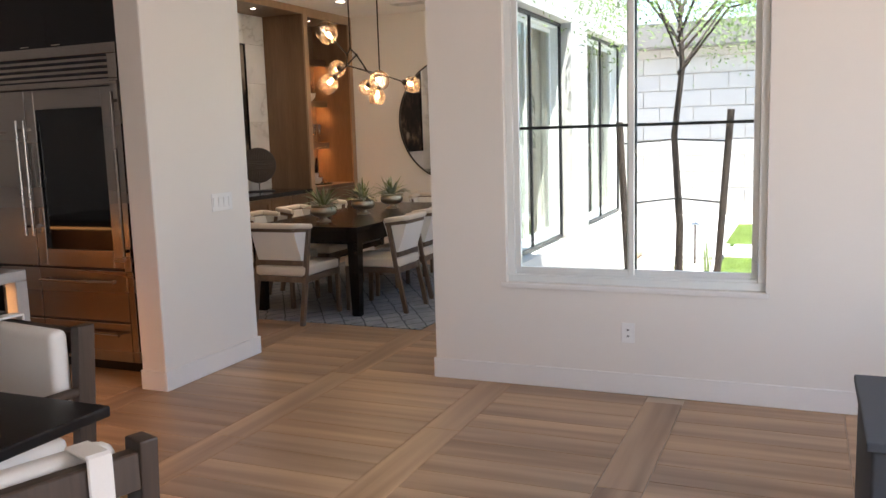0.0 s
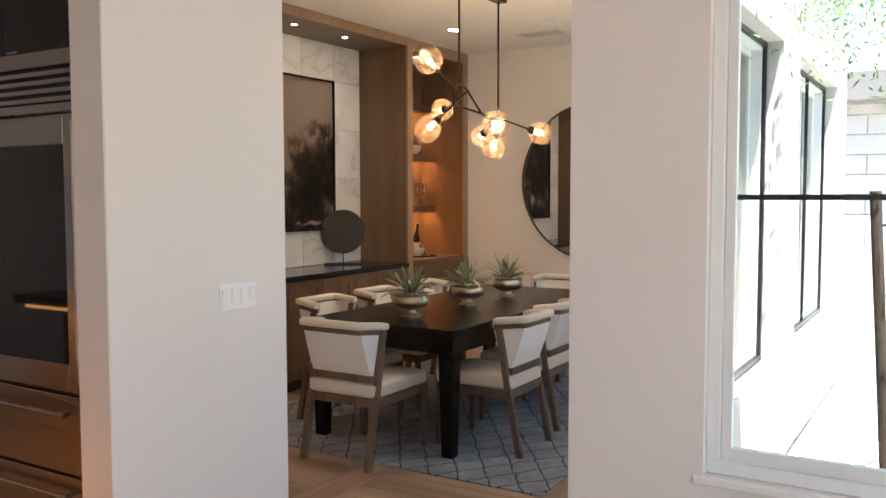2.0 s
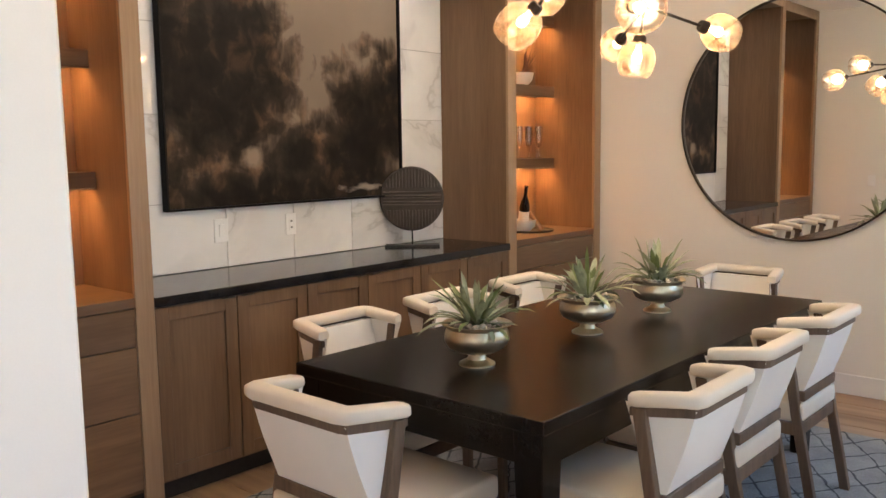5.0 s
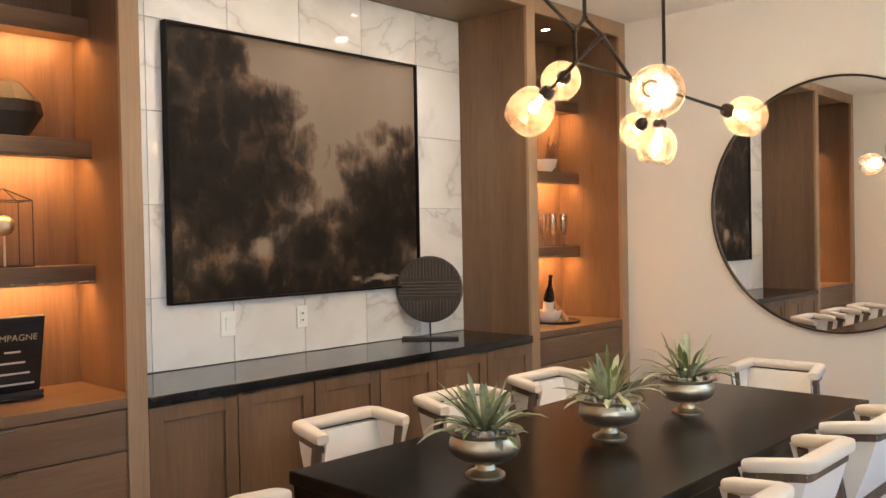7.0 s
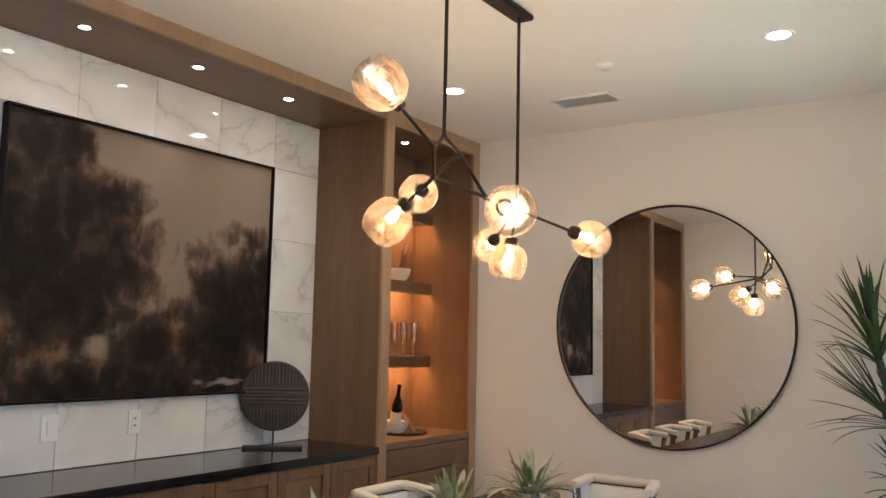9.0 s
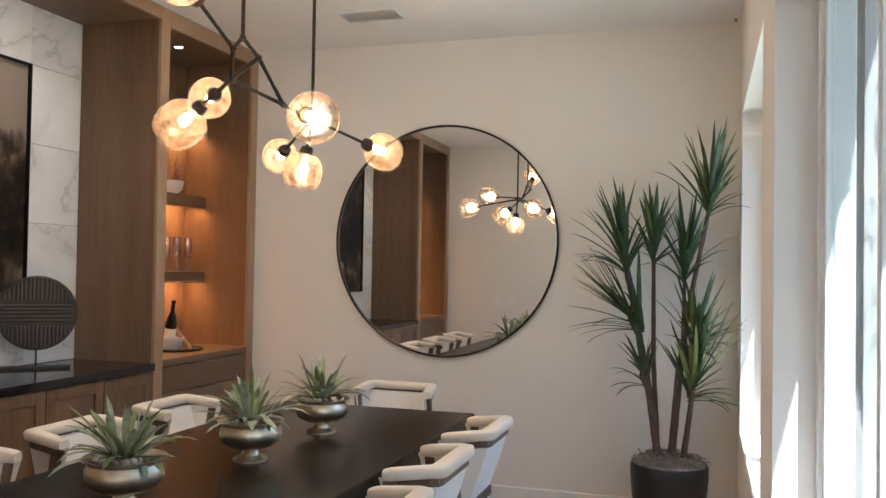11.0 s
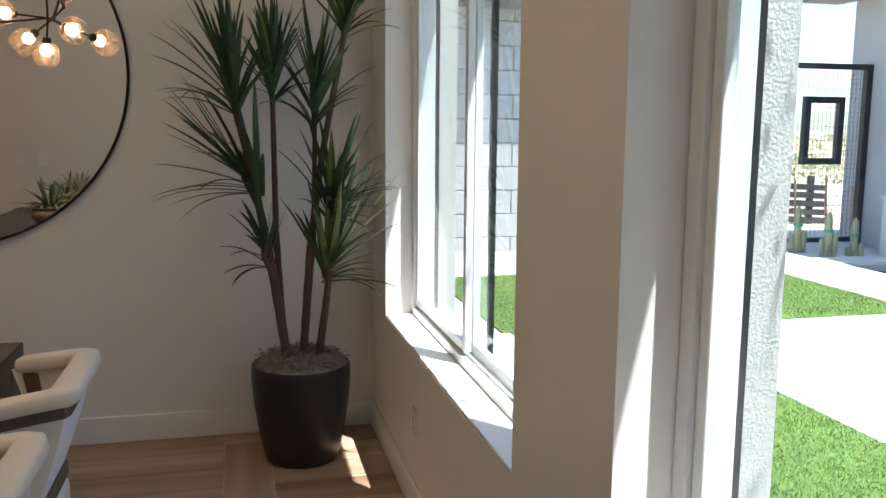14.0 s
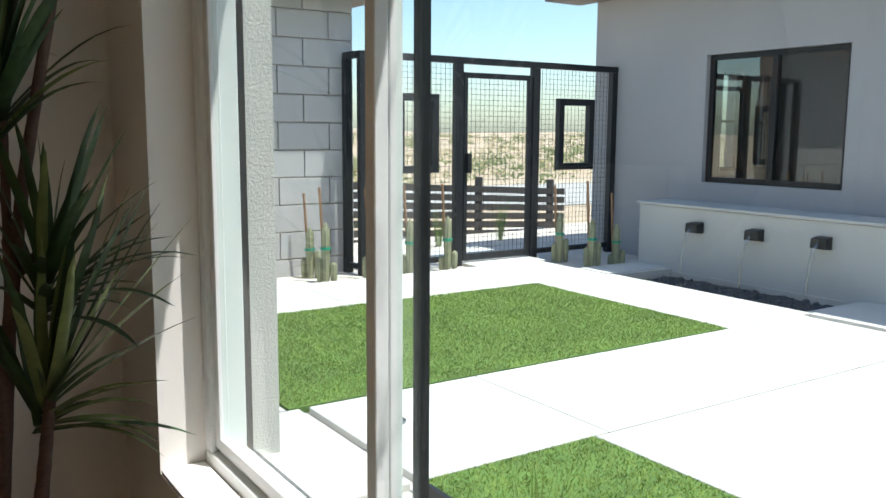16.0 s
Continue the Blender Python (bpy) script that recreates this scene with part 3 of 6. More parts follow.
def ceiling_vent(bm):
    rbox(bm, -0.19, 0.19, -0.10, -0.085, -0.012, -0.001)
    rbox(bm, -0.19, 0.19, 0.085, 0.10, -0.012, -0.001)
    rbox(bm, -0.19, -0.175, -0.085, 0.085, -0.012, -0.001)
    rbox(bm, 0.175, 0.19, -0.085, 0.085, -0.012, -0.001)
    for i in range(9):
        y = -0.075 + i * 0.0187
        hexa(bm, [(-0.175, y, -0.011), (0.175, y, -0.011), (0.175, y + 0.002, -0.011), (-0.175, y + 0.002, -0.011)], [(-0.175, y + 0.009, -0.002), (0.175, y + 0.009, -0.002), (0.175, y + 0.011, -0.002), (-0.175, y + 0.011, -0.002)])


v = thing("air_vent", "white slatted air vent in the ceiling", "vent", pose(-2.105, 10.10, CEIL))
build("grille", ceiling_vent, WHITE_PLASTIC, v)
build("duct", boxes((-0.174, 0.174, -0.084, 0.084, -0.0018, -0.001)), SLOT, v)
v = thing("smoke_detector", "small white round smoke detector on the ceiling", "detector", pose(-1.757, 9.57, CEIL))
build("body", lambda bm: lathe(bm, [(0, -0.022), (0.03, -0.022), (0.045, -0.015), (0.05, -0.001)], 24), WHITE_PLASTIC, v, 40)

# ---- dining room: the built-in cabinet wall ----
FX = -3.235
WALL = -3.811
TOWERS = ((6.030, 7.160), (9.650, 10.770))
SHELVES = (1.385, 1.915, 2.43)
SHELF_X = FX - 0.385


def tower(y0, y1, label):
    t = thing("shelf_tower", label, "cabinet", pose(0, 0, 0))
    side = 0.085
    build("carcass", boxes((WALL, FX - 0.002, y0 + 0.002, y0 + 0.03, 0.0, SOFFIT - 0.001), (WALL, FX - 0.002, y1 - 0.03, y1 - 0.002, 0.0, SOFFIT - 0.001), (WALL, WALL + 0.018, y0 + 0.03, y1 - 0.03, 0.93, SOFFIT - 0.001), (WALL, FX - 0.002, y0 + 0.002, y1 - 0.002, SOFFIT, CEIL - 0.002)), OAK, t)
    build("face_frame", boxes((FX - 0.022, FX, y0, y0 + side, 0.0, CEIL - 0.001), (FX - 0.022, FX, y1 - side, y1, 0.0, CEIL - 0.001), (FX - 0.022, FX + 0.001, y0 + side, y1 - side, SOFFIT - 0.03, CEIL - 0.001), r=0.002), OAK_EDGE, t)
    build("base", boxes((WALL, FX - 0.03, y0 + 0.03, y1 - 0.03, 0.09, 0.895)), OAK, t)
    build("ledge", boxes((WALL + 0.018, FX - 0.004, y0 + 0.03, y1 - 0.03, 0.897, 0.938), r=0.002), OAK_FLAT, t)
    build("toe_kick", boxes((WALL, FX - 0.08, y0 + 0.03, y1 - 0.03, 0.0, 0.09)), BLACK_WOOD, t)
    a, b = y0 + side + 0.003, y1 - side - 0.003
    for z0, z1 in ((0.735, 0.892), (0.45, 0.73), (0.115, 0.445)):
        d = build("drawer", boxes((FX - 0.03, FX - 0.004, a, b, z0, z1), r=0.002), OAK_FLAT, t)
        build("handle", boxes((FX - 0.004, FX + 0.012, (a + b) / 2 - 0.06, (a + b) / 2 + 0.06, z1 - 0.006, z1 - 0.002)), NICKEL, d)
    for z in SHELVES:
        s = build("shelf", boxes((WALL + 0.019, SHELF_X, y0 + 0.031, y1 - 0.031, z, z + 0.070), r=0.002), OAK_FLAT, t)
        build("lip", boxes((SHELF_X - 0.012, SHELF_X - 0.0005, y0 + 0.031, y1 - 0.031, z - 0.010, z - 0.0005)), OAK_FLAT, s)
        build("light_strip", boxes((SHELF_X - 0.024, SHELF_X - 0.0125, y0 + 0.05, y1 - 0.05, z - 0.006, z - 0.0005)), STRIP, s)
        area_lamp("strip_light", look((SHELF_X - 0.028, (y0 + y1) / 2, z - 0.014), (SHELF_X - 0.16, (y0 + y1) / 2, z - 0.22)), y1 - y0 - 0.12, 0.02, 2.1, AMBER)
    return t


tower(*TOWERS[0], "tall oak shelf tower with lit shelves and drawers")
tower(*TOWERS[1], "tall oak shelf tower with warm lit shelves beside the mirror wall")

C0, C1 = TOWERS[0][1], TOWERS[1][0]
base = thing("base_cabinet", "oak shaker base cabinets under a black stone counter", "cabinet", pose(0, 0, 0))
build("body", boxes((WALL, FX - 0.03, C0 + 0.001, C1 - 0.001, 0.10, 0.884)), OAK, base)
build("toe_kick", boxes((WALL, FX - 0.09, C0 + 0.001, C1 - 0.001, 0.0, 0.10)), BLACK_WOOD, base)
build("counter", boxes((WALL + 0.001, FX + 0.012, C0 + 0.001, C1 - 0.001, 0.885, 0.928), r=0.003, seg=2), STONE, base)
DW = (C1 - C0) / 6
for i in range(6):
    a, b = C0 + i * DW + 0.003, C0 + (i + 1) * DW - 0.003
    z0, z1, s = 0.115, 0.880, 0.062
    d = build("door", boxes((FX - 0.028, FX - 0.004, a, a + s, z0, z1), (FX - 0.028, FX - 0.004, b - s, b, z0, z1), (FX - 0.028, FX - 0.004, a + s, b - s, z0, z0 + s), (FX - 0.028, FX - 0.004, a + s, b - s, z1 - s, z1), r=0.0012), OAK, base)
    build("door_panel", boxes((FX - 0.028, FX - 0.015, a + s, b - s, z0 + s, z1 - s)), OAK, d)
    hy = b - 0.05 if i % 2 == 0 else a + 0.05
    build("handle", boxes((FX - 0.004, FX + 0.010, hy - 0.035, hy + 0.035, z1 - 0.005, z1 - 0.001)), NICKEL, d)
soffit = thing("soffit", "oak soffit bridging the two shelf towers", "soffit", pose(0, 0, 0), "", "structure")
build("panel", boxes((WALL, FX - 0.024, C0 + 0.001, C1 - 0.001, SOFFIT, CEIL - 0.002)), OAK_FLAT, soffit)
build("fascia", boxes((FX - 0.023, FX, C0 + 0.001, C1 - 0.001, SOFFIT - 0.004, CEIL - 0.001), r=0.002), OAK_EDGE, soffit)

# round mirror
mir = thing("round_mirror", "large round mirror with a thin black frame", "mirror", pose(-1.835, 10.771, 1.688, 90, 0, 0))
build("frame", lambda bm: lathe(bm, [(0.752, 0.0), (0.762, 0.004), (0.762, 0.028), (0.757, 0.032), (0.751, 0.030), (0.749, 0.015)], 96), BRONZE, mir, 40)
build("glass", lambda bm: lathe(bm, [(0, 0.014), (0.7495, 0.014), (0.7495, 0.002), (0, 0.002)], 96), MIRROR, mir, 30)

# painting
pic = thing("painting", "large framed dark painting of misty trees on the marble wall", "painting", pose(-3.79, 8.376, 1.919))
EBONY = plain("ebony_frame", (0.007, 0.006, 0.006), 0.6, vary=0.3, fine=60, relief=0.1, spec=0.15)
pw, ph = 0.830, 0.676
build("canvas", boxes((0.004, 0.030, -pw + 0.012, pw - 0.012, -ph + 0.012, ph - 0.012)), CANVAS, pic)
build("frame", boxes((0.0, 0.050, -pw, -pw + 0.011, -ph, ph), (0.0, 0.050, pw - 0.011, pw, -ph, ph), (0.0, 0.050, -pw + 0.011, pw - 0.011, -ph, -ph + 0.011), (0.0, 0.050, -pw + 0.011, pw - 0.011, ph - 0.011, ph), r=0.001), EBONY, pic)


# carved disc on a stand
def disc_fill(bm):
    lathe(bm, [(0, -0.012), (0.205, -0.012), (0.214, 0.0), (0.205, 0.012), (0, 0.012)], 48)
    r = random.Random(4)
    for i in range(19):
        u = -0.189 + i * 0.021
        half = math.sqrt(max(0.0, 0.2 ** 2 - u * u))
        if abs(u) < 0.062:
            tube(bm, [(-half + r.uniform(0, 0.01), u, 0.014), (half - r.uniform(0, 0.01), u + r.uniform(-0.004, 0.004), 0.013)], 0.0075, 6)
        for s in (-1, 1):
            lim = 0.075
            if half > lim + 0.01:
                tube(bm, [(u, s * lim, 0.014), (u + r.uniform(-0.003, 0.003), s * half, 0.013)], 0.0075, 6)


d = thing("carved_disc", "round carved dark wood disc on a slim metal stand", "sculpture", pose(-3.63, 9.168, 0.928, 0, 0, -48))
build("stand", boxes((-0.045, 0.045, -0.17, 0.17, 0.0, 0.014), (-0.004, 0.004, -0.005, 0.005, 0.014, 0.10), r=0.001), BLACK_WOOD, d)
dd = build("disc", disc_fill, CARVED, d, 35)
dd.matrix_local = pose(0, 0, 0.300, 90, 0, 90) @ Matrix.Diagonal((0.94, 0.94, 1, 1))

# ---- dining table, rug and chairs ----
rug = thing("area_rug", "blue-grey wool rug with a wavy dark lattice", "rug", pose(-1.836, 8.485, 0.0))
build("pile", lambda bm: rbox(bm, -1.21, 1.21, -1.515, 1.515, 0.0, 0.010, 0.004, 2), RUG, rug)
TOP = 0.775
tab = thing("dining_table", "black-stained rectangular wooden dining table on the rug", "table", pose(-1.836, 8.409, 0.0))
TW, TL = 0.541, 1.195
build("table_top", boxes((-TW, TW, -TL, TL, TOP - 0.045, TOP), r=0.005, seg=2), ESPRESSO, tab)
build("apron", boxes((-TW + 0.012, -TW + 0.04, -TL + 0.1, TL - 0.1, TOP - 0.145, TOP - 0.045), (TW - 0.04, TW - 0.012, -TL + 0.1, TL - 0.1, TOP - 0.145, TOP - 0.045), (-TW + 0.1, TW - 0.1, -TL + 0.012, -TL + 0.04, TOP - 0.145, TOP - 0.045), (-TW + 0.1, TW - 0.1, TL - 0.04, TL - 0.012, TOP - 0.145, TOP - 0.045), r=0.002), ESPRESSO, tab)
for sx in (-1, 1):
    for sy in (-1, 1):
        def leg(bm):
            cx, cy = sx * (TW - 0.062), sy * (TL - 0.062)
            a, b = 0.036, 0.052
            hexa(bm, [(cx - a, cy - a, 0.0105), (cx + a, cy - a, 0.0105), (cx + a, cy + a, 0.0105), (cx - a, cy + a, 0.0105)], [(cx - b, cy - b, TOP - 0.0455), (cx + b, cy - b, TOP - 0.0455), (cx + b, cy + b, TOP - 0.0455), (cx - b, cy + b, TOP - 0.0455)], 0.004, 2)
        build("leg", leg, ESPRESSO, tab)


def bar(bm, p, q, wx, wy, r=0.004):
    """An upright bar from p to q with a rectangular section."""
    low = [(p[0] - wx, p[1] - wy, p[2]), (p[0] + wx, p[1] - wy, p[2]), (p[0] + wx, p[1] + wy, p[2]), (p[0] - wx, p[1] + wy, p[2])]
    high = [(q[0] - wx, q[1] - wy, q[2]), (q[0] + wx, q[1] - wy, q[2]), (q[0] + wx, q[1] + wy, q[2]), (q[0] - wx, q[1] + wy, q[2])]
    hexa(bm, low, high, r, 2)


def sweep(bm, path, section, drop=0.0):
    """A closed section (offset outward, z) carried along a plan path, with its ends closed."""
    rings = []
    for i, p in enumerate(path):
        a, b = Vector(path[max(i - 1, 0)]), Vector(path[min(i + 1, len(path) - 1)])
        way = (b - a).normalized()
        out = Vector((way.y, -way.x))
        k = 1.0
        if 0 < i < len(path) - 1:
            w1 = (Vector(p) - a).normalized()
            k = 1 / max(0.5, math.cos(w1.angle(way)))
        end = 0.82 if i in (0, len(path) - 1) else 1.0
        cz = sum(s[1] for s in section) / len(section)
        rings.append([bm.verts.new((p[0] + out.x * o * k * end, p[1] + out.y * o * k * end, cz + (z - cz) * end - drop * max(0.0, (p[1] + 0.05) / 0.18))) for o, z in section])
    n = len(section)
    for a, b in zip(rings, rings[1:]):
        for k in range(n):
            bm.faces.new((a[k], a[(k + 1) % n], b[(k + 1) % n], b[k]))
    bm.faces.new(rings[0][::-1])
    bm.faces.new(rings[-1])


def oval(w, h, z, n=14, power=0.55):
    out = []
    for i in range(n):
        a = 2 * math.pi * i / n
        c, s = math.cos(a), math.sin(a)
        out.append((w * math.copysign(abs(c) ** power, c), z + h * math.copysign(abs(s) ** power, s)))
    return out


def dining_chair(m):
    """Local +y is the way the sitter faces; the rear legs stand at y = 0."""
    c = thing("dining_chair", "cream upholstered dining chair with a weathered oak frame", "chair", m, "chairs round the dining table")
    hw = 0.262
    for s in (-1, 1):
        def rear(bm):
            bar(bm, (s * hw, -0.060, 0.0), (s * hw, 0.034, 0.43), 0.020, 0.022)
            bar(bm, (s * hw, 0.030, 0.41), (s * 0.264, 0.096, 0.776), 0.020, 0.022)
        build("rear_leg", rear, CHAIR_WOOD, c)
        build("front_leg", lambda bm: bar(bm, (s * (hw + 0.003), 0.560, 0.0), (s * (hw + 0.003), 0.552, 0.392), 0.018, 0.020), CHAIR_WOOD, c)
    build("seat_frame", boxes((-hw - 0.02, hw + 0.02, 0.006, 0.036, 0.342, 0.392), (-hw - 0.02, hw + 0.02, 0.552, 0.577, 0.342, 0.392), (-hw - 0.02, -hw + 0.006, 0.036, 0.552, 0.342, 0.392), (hw - 0.006, hw + 0.02, 0.036, 0.552, 0.342, 0.392), r=0.003), CHAIR_WOOD, c)

    def seat(bm):
        rbox(bm, -hw - 0.010, hw + 0.010, 0.004, 0.582, 0.393, 0.470, 0.020, 4)
        for v in bm.verts:
            if v.co.z > 0.455:
                v.co.z += 0.02 * max(0.0, 1 - (v.co.x / hw) ** 2) * max(0.0, 1 - ((v.co.y - 0.29) / 0.29) ** 2) + 0.004
    build("seat", seat, LINEN, c, 50)
    build("back_rail", lambda bm: rbox(bm, -hw + 0.012, hw - 0.012, 0.004, 0.036, 0.482, 0.524, 0.003), CHAIR_WOOD, c)
    plan_top = [(-0.262, 0.105), (-0.232, -0.075), (0.232, -0.075), (0.262, 0.105)]
    plan_low = [(-0.246, 0.050), (-0.236, 0.018), (0.236, 0.018), (0.246, 0.050)]

    def panel(bm):
        rows = []
        n = 7
        for i in range(n):
            f = i / (n - 1)
            z = 0.525 + f * 0.262
            bulge = 0.010 * math.sin(math.pi * f)
            row = []
            for k in range(4):
                a, b = plan_low[k], plan_top[k]
                g = f ** 1.15
                row.append((a[0] + (b[0] - a[0]) * g, a[1] + (b[1] - a[1]) * g - bulge, z))
            rows.append(row)
        def face(off):
            pts = []
            for row in rows:
                line = []
                for k in range(3):
                    for j in range(4):
                        t = j / 4
                        line.append(bm.verts.new((row[k][0] + (row[k + 1][0] - row[k][0]) * t, row[k][1] + (row[k + 1][1] - row[k][1]) * t + off, row[k][2])))
                line.append(bm.verts.new((row[3][0], row[3][1] + off, row[3][2])))
                pts.append(line)
            return pts
        out, inn = face(-0.006), face(0.045)
        for grid in (out, inn):
            for a, b in zip(grid, grid[1:]):
                for k in range(len(a) - 1):
                    bm.faces.new((a[k], a[k + 1], b[k + 1], b[k]))
        for a, b in ((out[0], inn[0]), (out[-1], inn[-1])):
            for k in range(len(a) - 1):
                bm.faces.new((a[k], a[k + 1], b[k + 1], b[k]))
        for k in (0, -1):
            for i in range(n - 1):
                bm.faces.new((out[i][k], out[i + 1][k], inn[i + 1][k], inn[i][k]))
    build("back_panel", panel, LINEN_WHITE, c, 50)

    def smooth_path(p, extra):
        a, b, cc, d = [Vector(q) for q in p]
        tip0, tip1 = a + (a - b).normalized() * extra, d + (d - cc).normalized() * extra
        out = [tip0, a]
        for u, v, w_ in ((a, b, cc), (b, cc, d)):
            s, e = v + (u - v).normalized() * 0.03, v + (w_ - v).normalized() * 0.03
            out += [s, (s + e + 2 * v) / 4, e]
        return [tuple(q) for q in out + [d, tip1]]
    path = smooth_path(plan_top, 0.025)
    build("cap_wood", lambda bm: sweep(bm, path, [(-0.006, 0.768), (0.013, 0.768), (0.013, 0.797), (-0.006, 0.797)], drop=0.020), CHAIR_WOOD, c)
    build("cap_cushion", lambda bm: sweep(bm, path, oval(0.037, 0.0215, 0.8175), drop=0.020), LINEN, c, 50)
    return c


RZ = 0.0105
SLIM = Matrix.Diagonal((0.89, 0.95, 1, 1))
first = dining_chair(pose(-1.845, 6.865, RZ, 0, 0, 0) @ SLIM)
for m in ([pose(x, y, RZ, 0, 0, 90) for x, y in ((-1.048, 7.68), (-1.098, 8.33), (-1.098, 8.99))] + [pose(-2.632, y, RZ, 0, 0, -90) for y in (7.68, 8.33, 8.98)] + [pose(-1.85, 9.985, RZ, 0, 0, 180)]):
    copy_thing(first, m @ SLIM)


# ---- brass bowls with spiky plants ----
def blade(bm, root, way, length, width, droop, rnd, n=5, fold=0.25, tip=0.7):
    """A strap leaf that starts along a way and droops, with a folded midrib."""
    p, d = Vector(root), Vector(way).normalized()
    side = d.cross(Vector((0, 0, 1)))
    side = side.normalized() if side.length > 1e-3 else Vector((1, 0, 0))
    prev = None
    for i in range(n + 1):
        f = i / n
        w_ = width * (0.55 + 0.9 * f) * (1 - f) ** tip if f > 0 else width * 0.5
        w_ = max(w_, width * 0.02)
        up = side.cross(d).normalized()
        ring = [bm.verts.new(p - side * w_ + up * w_ * fold), bm.verts.new(p), bm.verts.new(p + side * w_ + up * w_ * fold)]
        if prev:
            bm.faces.new((prev[0], prev[1], ring[1], ring[0]))
            bm.faces.new((prev[1], prev[2], ring[2], ring[1]))
        prev = ring
        p = p + d * length / n
        d = (d + Vector((rnd.uniform(-0.05, 0.05), rnd.uniform(-0.05, 0.05), -droop / n * (0.4 + f)))).normalized()


def brass_bowl(x, y, seed):
    rnd = random.Random(seed)
    b = thing("potted_plant", "footed brass bowl with a spiky grey-green plant on the dining table", "plant", pose(x, y, TOP + 0.0005, 0, 0, seed * 50) @ Matrix.Diagonal((0.98, 0.98, 0.96, 1)), "brass bowls with plants")
    prof = [(0.0, 0.0), (0.066, 0.0), (0.066, 0.006), (0.055, 0.013), (0.036, 0.022), (0.030, 0.036), (0.034, 0.045), (0.070, 0.052), (0.104, 0.070), (0.118, 0.096), (0.116, 0.122), (0.108, 0.138), (0.112, 0.146), (0.126, 0.152), (0.127, 0.156), (0.118, 0.157), (0.102, 0.150), (0.100, 0.140), (0.0, 0.140)]
    build("bowl", lambda bm: lathe(bm, prof, 40), BRASS, b, 35)

    def pebbles(bm):
        for i in range(70):
            a, r = rnd.uniform(0, 6.28), 0.098 * math.sqrt(rnd.random())
            s = rnd.uniform(0.007, 0.014)
            mm = Matrix.Translation((r * math.cos(a), r * math.sin(a), 0.148 + rnd.uniform(0, 0.008))) @ Euler((rnd.random() * 6, rnd.random() * 6, 0)).to_matrix().to_4x4() @ Matrix.Diagonal((s * 1.3, s, s * 0.7, 1))
            bmesh.ops.create_icosphere(bm, subdivisions=1, radius=1, matrix=mm)
    build("pebbles", pebbles, PEBBLE, b, 60)

    def leaves(bm, count, spread, seed2):
        r2 = random.Random(seed2)
        for i in range(count):
            a = r2.uniform(0, 2 * math.pi)
            tilt = 0.08 + (spread - 0.08) * r2.random() ** 0.9
            root = (0.045 * math.cos(a) * r2.random(), 0.045 * math.sin(a) * r2.random(), 0.15)
            way = (math.cos(a) * math.sin(tilt), math.sin(a) * math.sin(tilt), math.cos(tilt))
            blade(bm, root, way, r2.uniform(0.12, 0.235), r2.uniform(0.011, 0.018), r2.uniform(0.3, 1.9) * tilt, r2, 6, 0.4, 0.4)
    build("leaves", lambda bm: leaves(bm, 40, 1.4, seed + 3), SAGE, b, 60)
    build("pale_leaves", lambda bm: leaves(bm, 14, 1.5, seed + 9), LEAF_LIGHT, b, 60)


for i, (x, y) in enumerate(((-1.843, 7.60), (-1.812, 8.285), (-1.80, 8.875))):
    brass_bowl(x, y, 5 + i)


# ---- chandelier ----
def bulb_profile(s):
    s = s * 1.24
    return [(0.021 * s, 0.0), (0.042 * s, 0.008 * s), (0.058 * s, 0.025 * s), (0.066 * s, 0.050 * s), (0.067 * s, 0.075 * s), (0.062 * s, 0.098 * s), (0.053 * s, 0.115 * s), (0.047 * s, 0.121 * s)]


ch = thing("chandelier", "dark bronze branching chandelier with amber glass globes, lit", "chandelier", pose(0, 0, 0))
A = (-1.81, 8.16, 2.335)
R2 = (-1.79, 8.70, 2.13)
J1 = (-1.80, 8.08, 2.275)
J2 = (-1.86, 8.17, 2.185)
J3 = (-1.80, 8.46, 2.145)
FK = (-1.80, 8.26, 2.285)
# centre of each globe, and the joint that its arm leaves
GLOBES = [((-1.836, 7.796, 2.446), J1, 1.12), ((-2.127, 8.448, 2.184), J2, 1.0), ((-2.059, 8.148, 2.022), J2, 1.1), ((-1.525, 8.17, 2.032), J3, 1.12), ((-2.14, 9.071, 2.029), R2, 1.0), ((-1.815, 8.673, 1.90), R2, 0.98), ((-1.584, 9.009, 2.026), R2, 1.0)]


def rods(bm):
    tube(bm, [(-1.81, 8.16, CEIL - 0.02), A], 0.0075, 10)
    tube(bm, [(-1.79, 8.70, CEIL - 0.02), R2], 0.0075, 10)
    for p, q in ((A, J1), (A, FK), (FK, J3), (J1, J2), (FK, J2), (J2, J3), (J3, R2)):
        tube(bm, [p, tuple((a + b) / 2 for a, b in zip(p, q)), q], [0.009, 0.0072, 0.009], 8)
    for p in (A, J1, J2, J3, FK, R2):
        bmesh.ops.create_icosphere(bm, subdivisions=2, radius=0.013, matrix=Matrix.Translation(p))


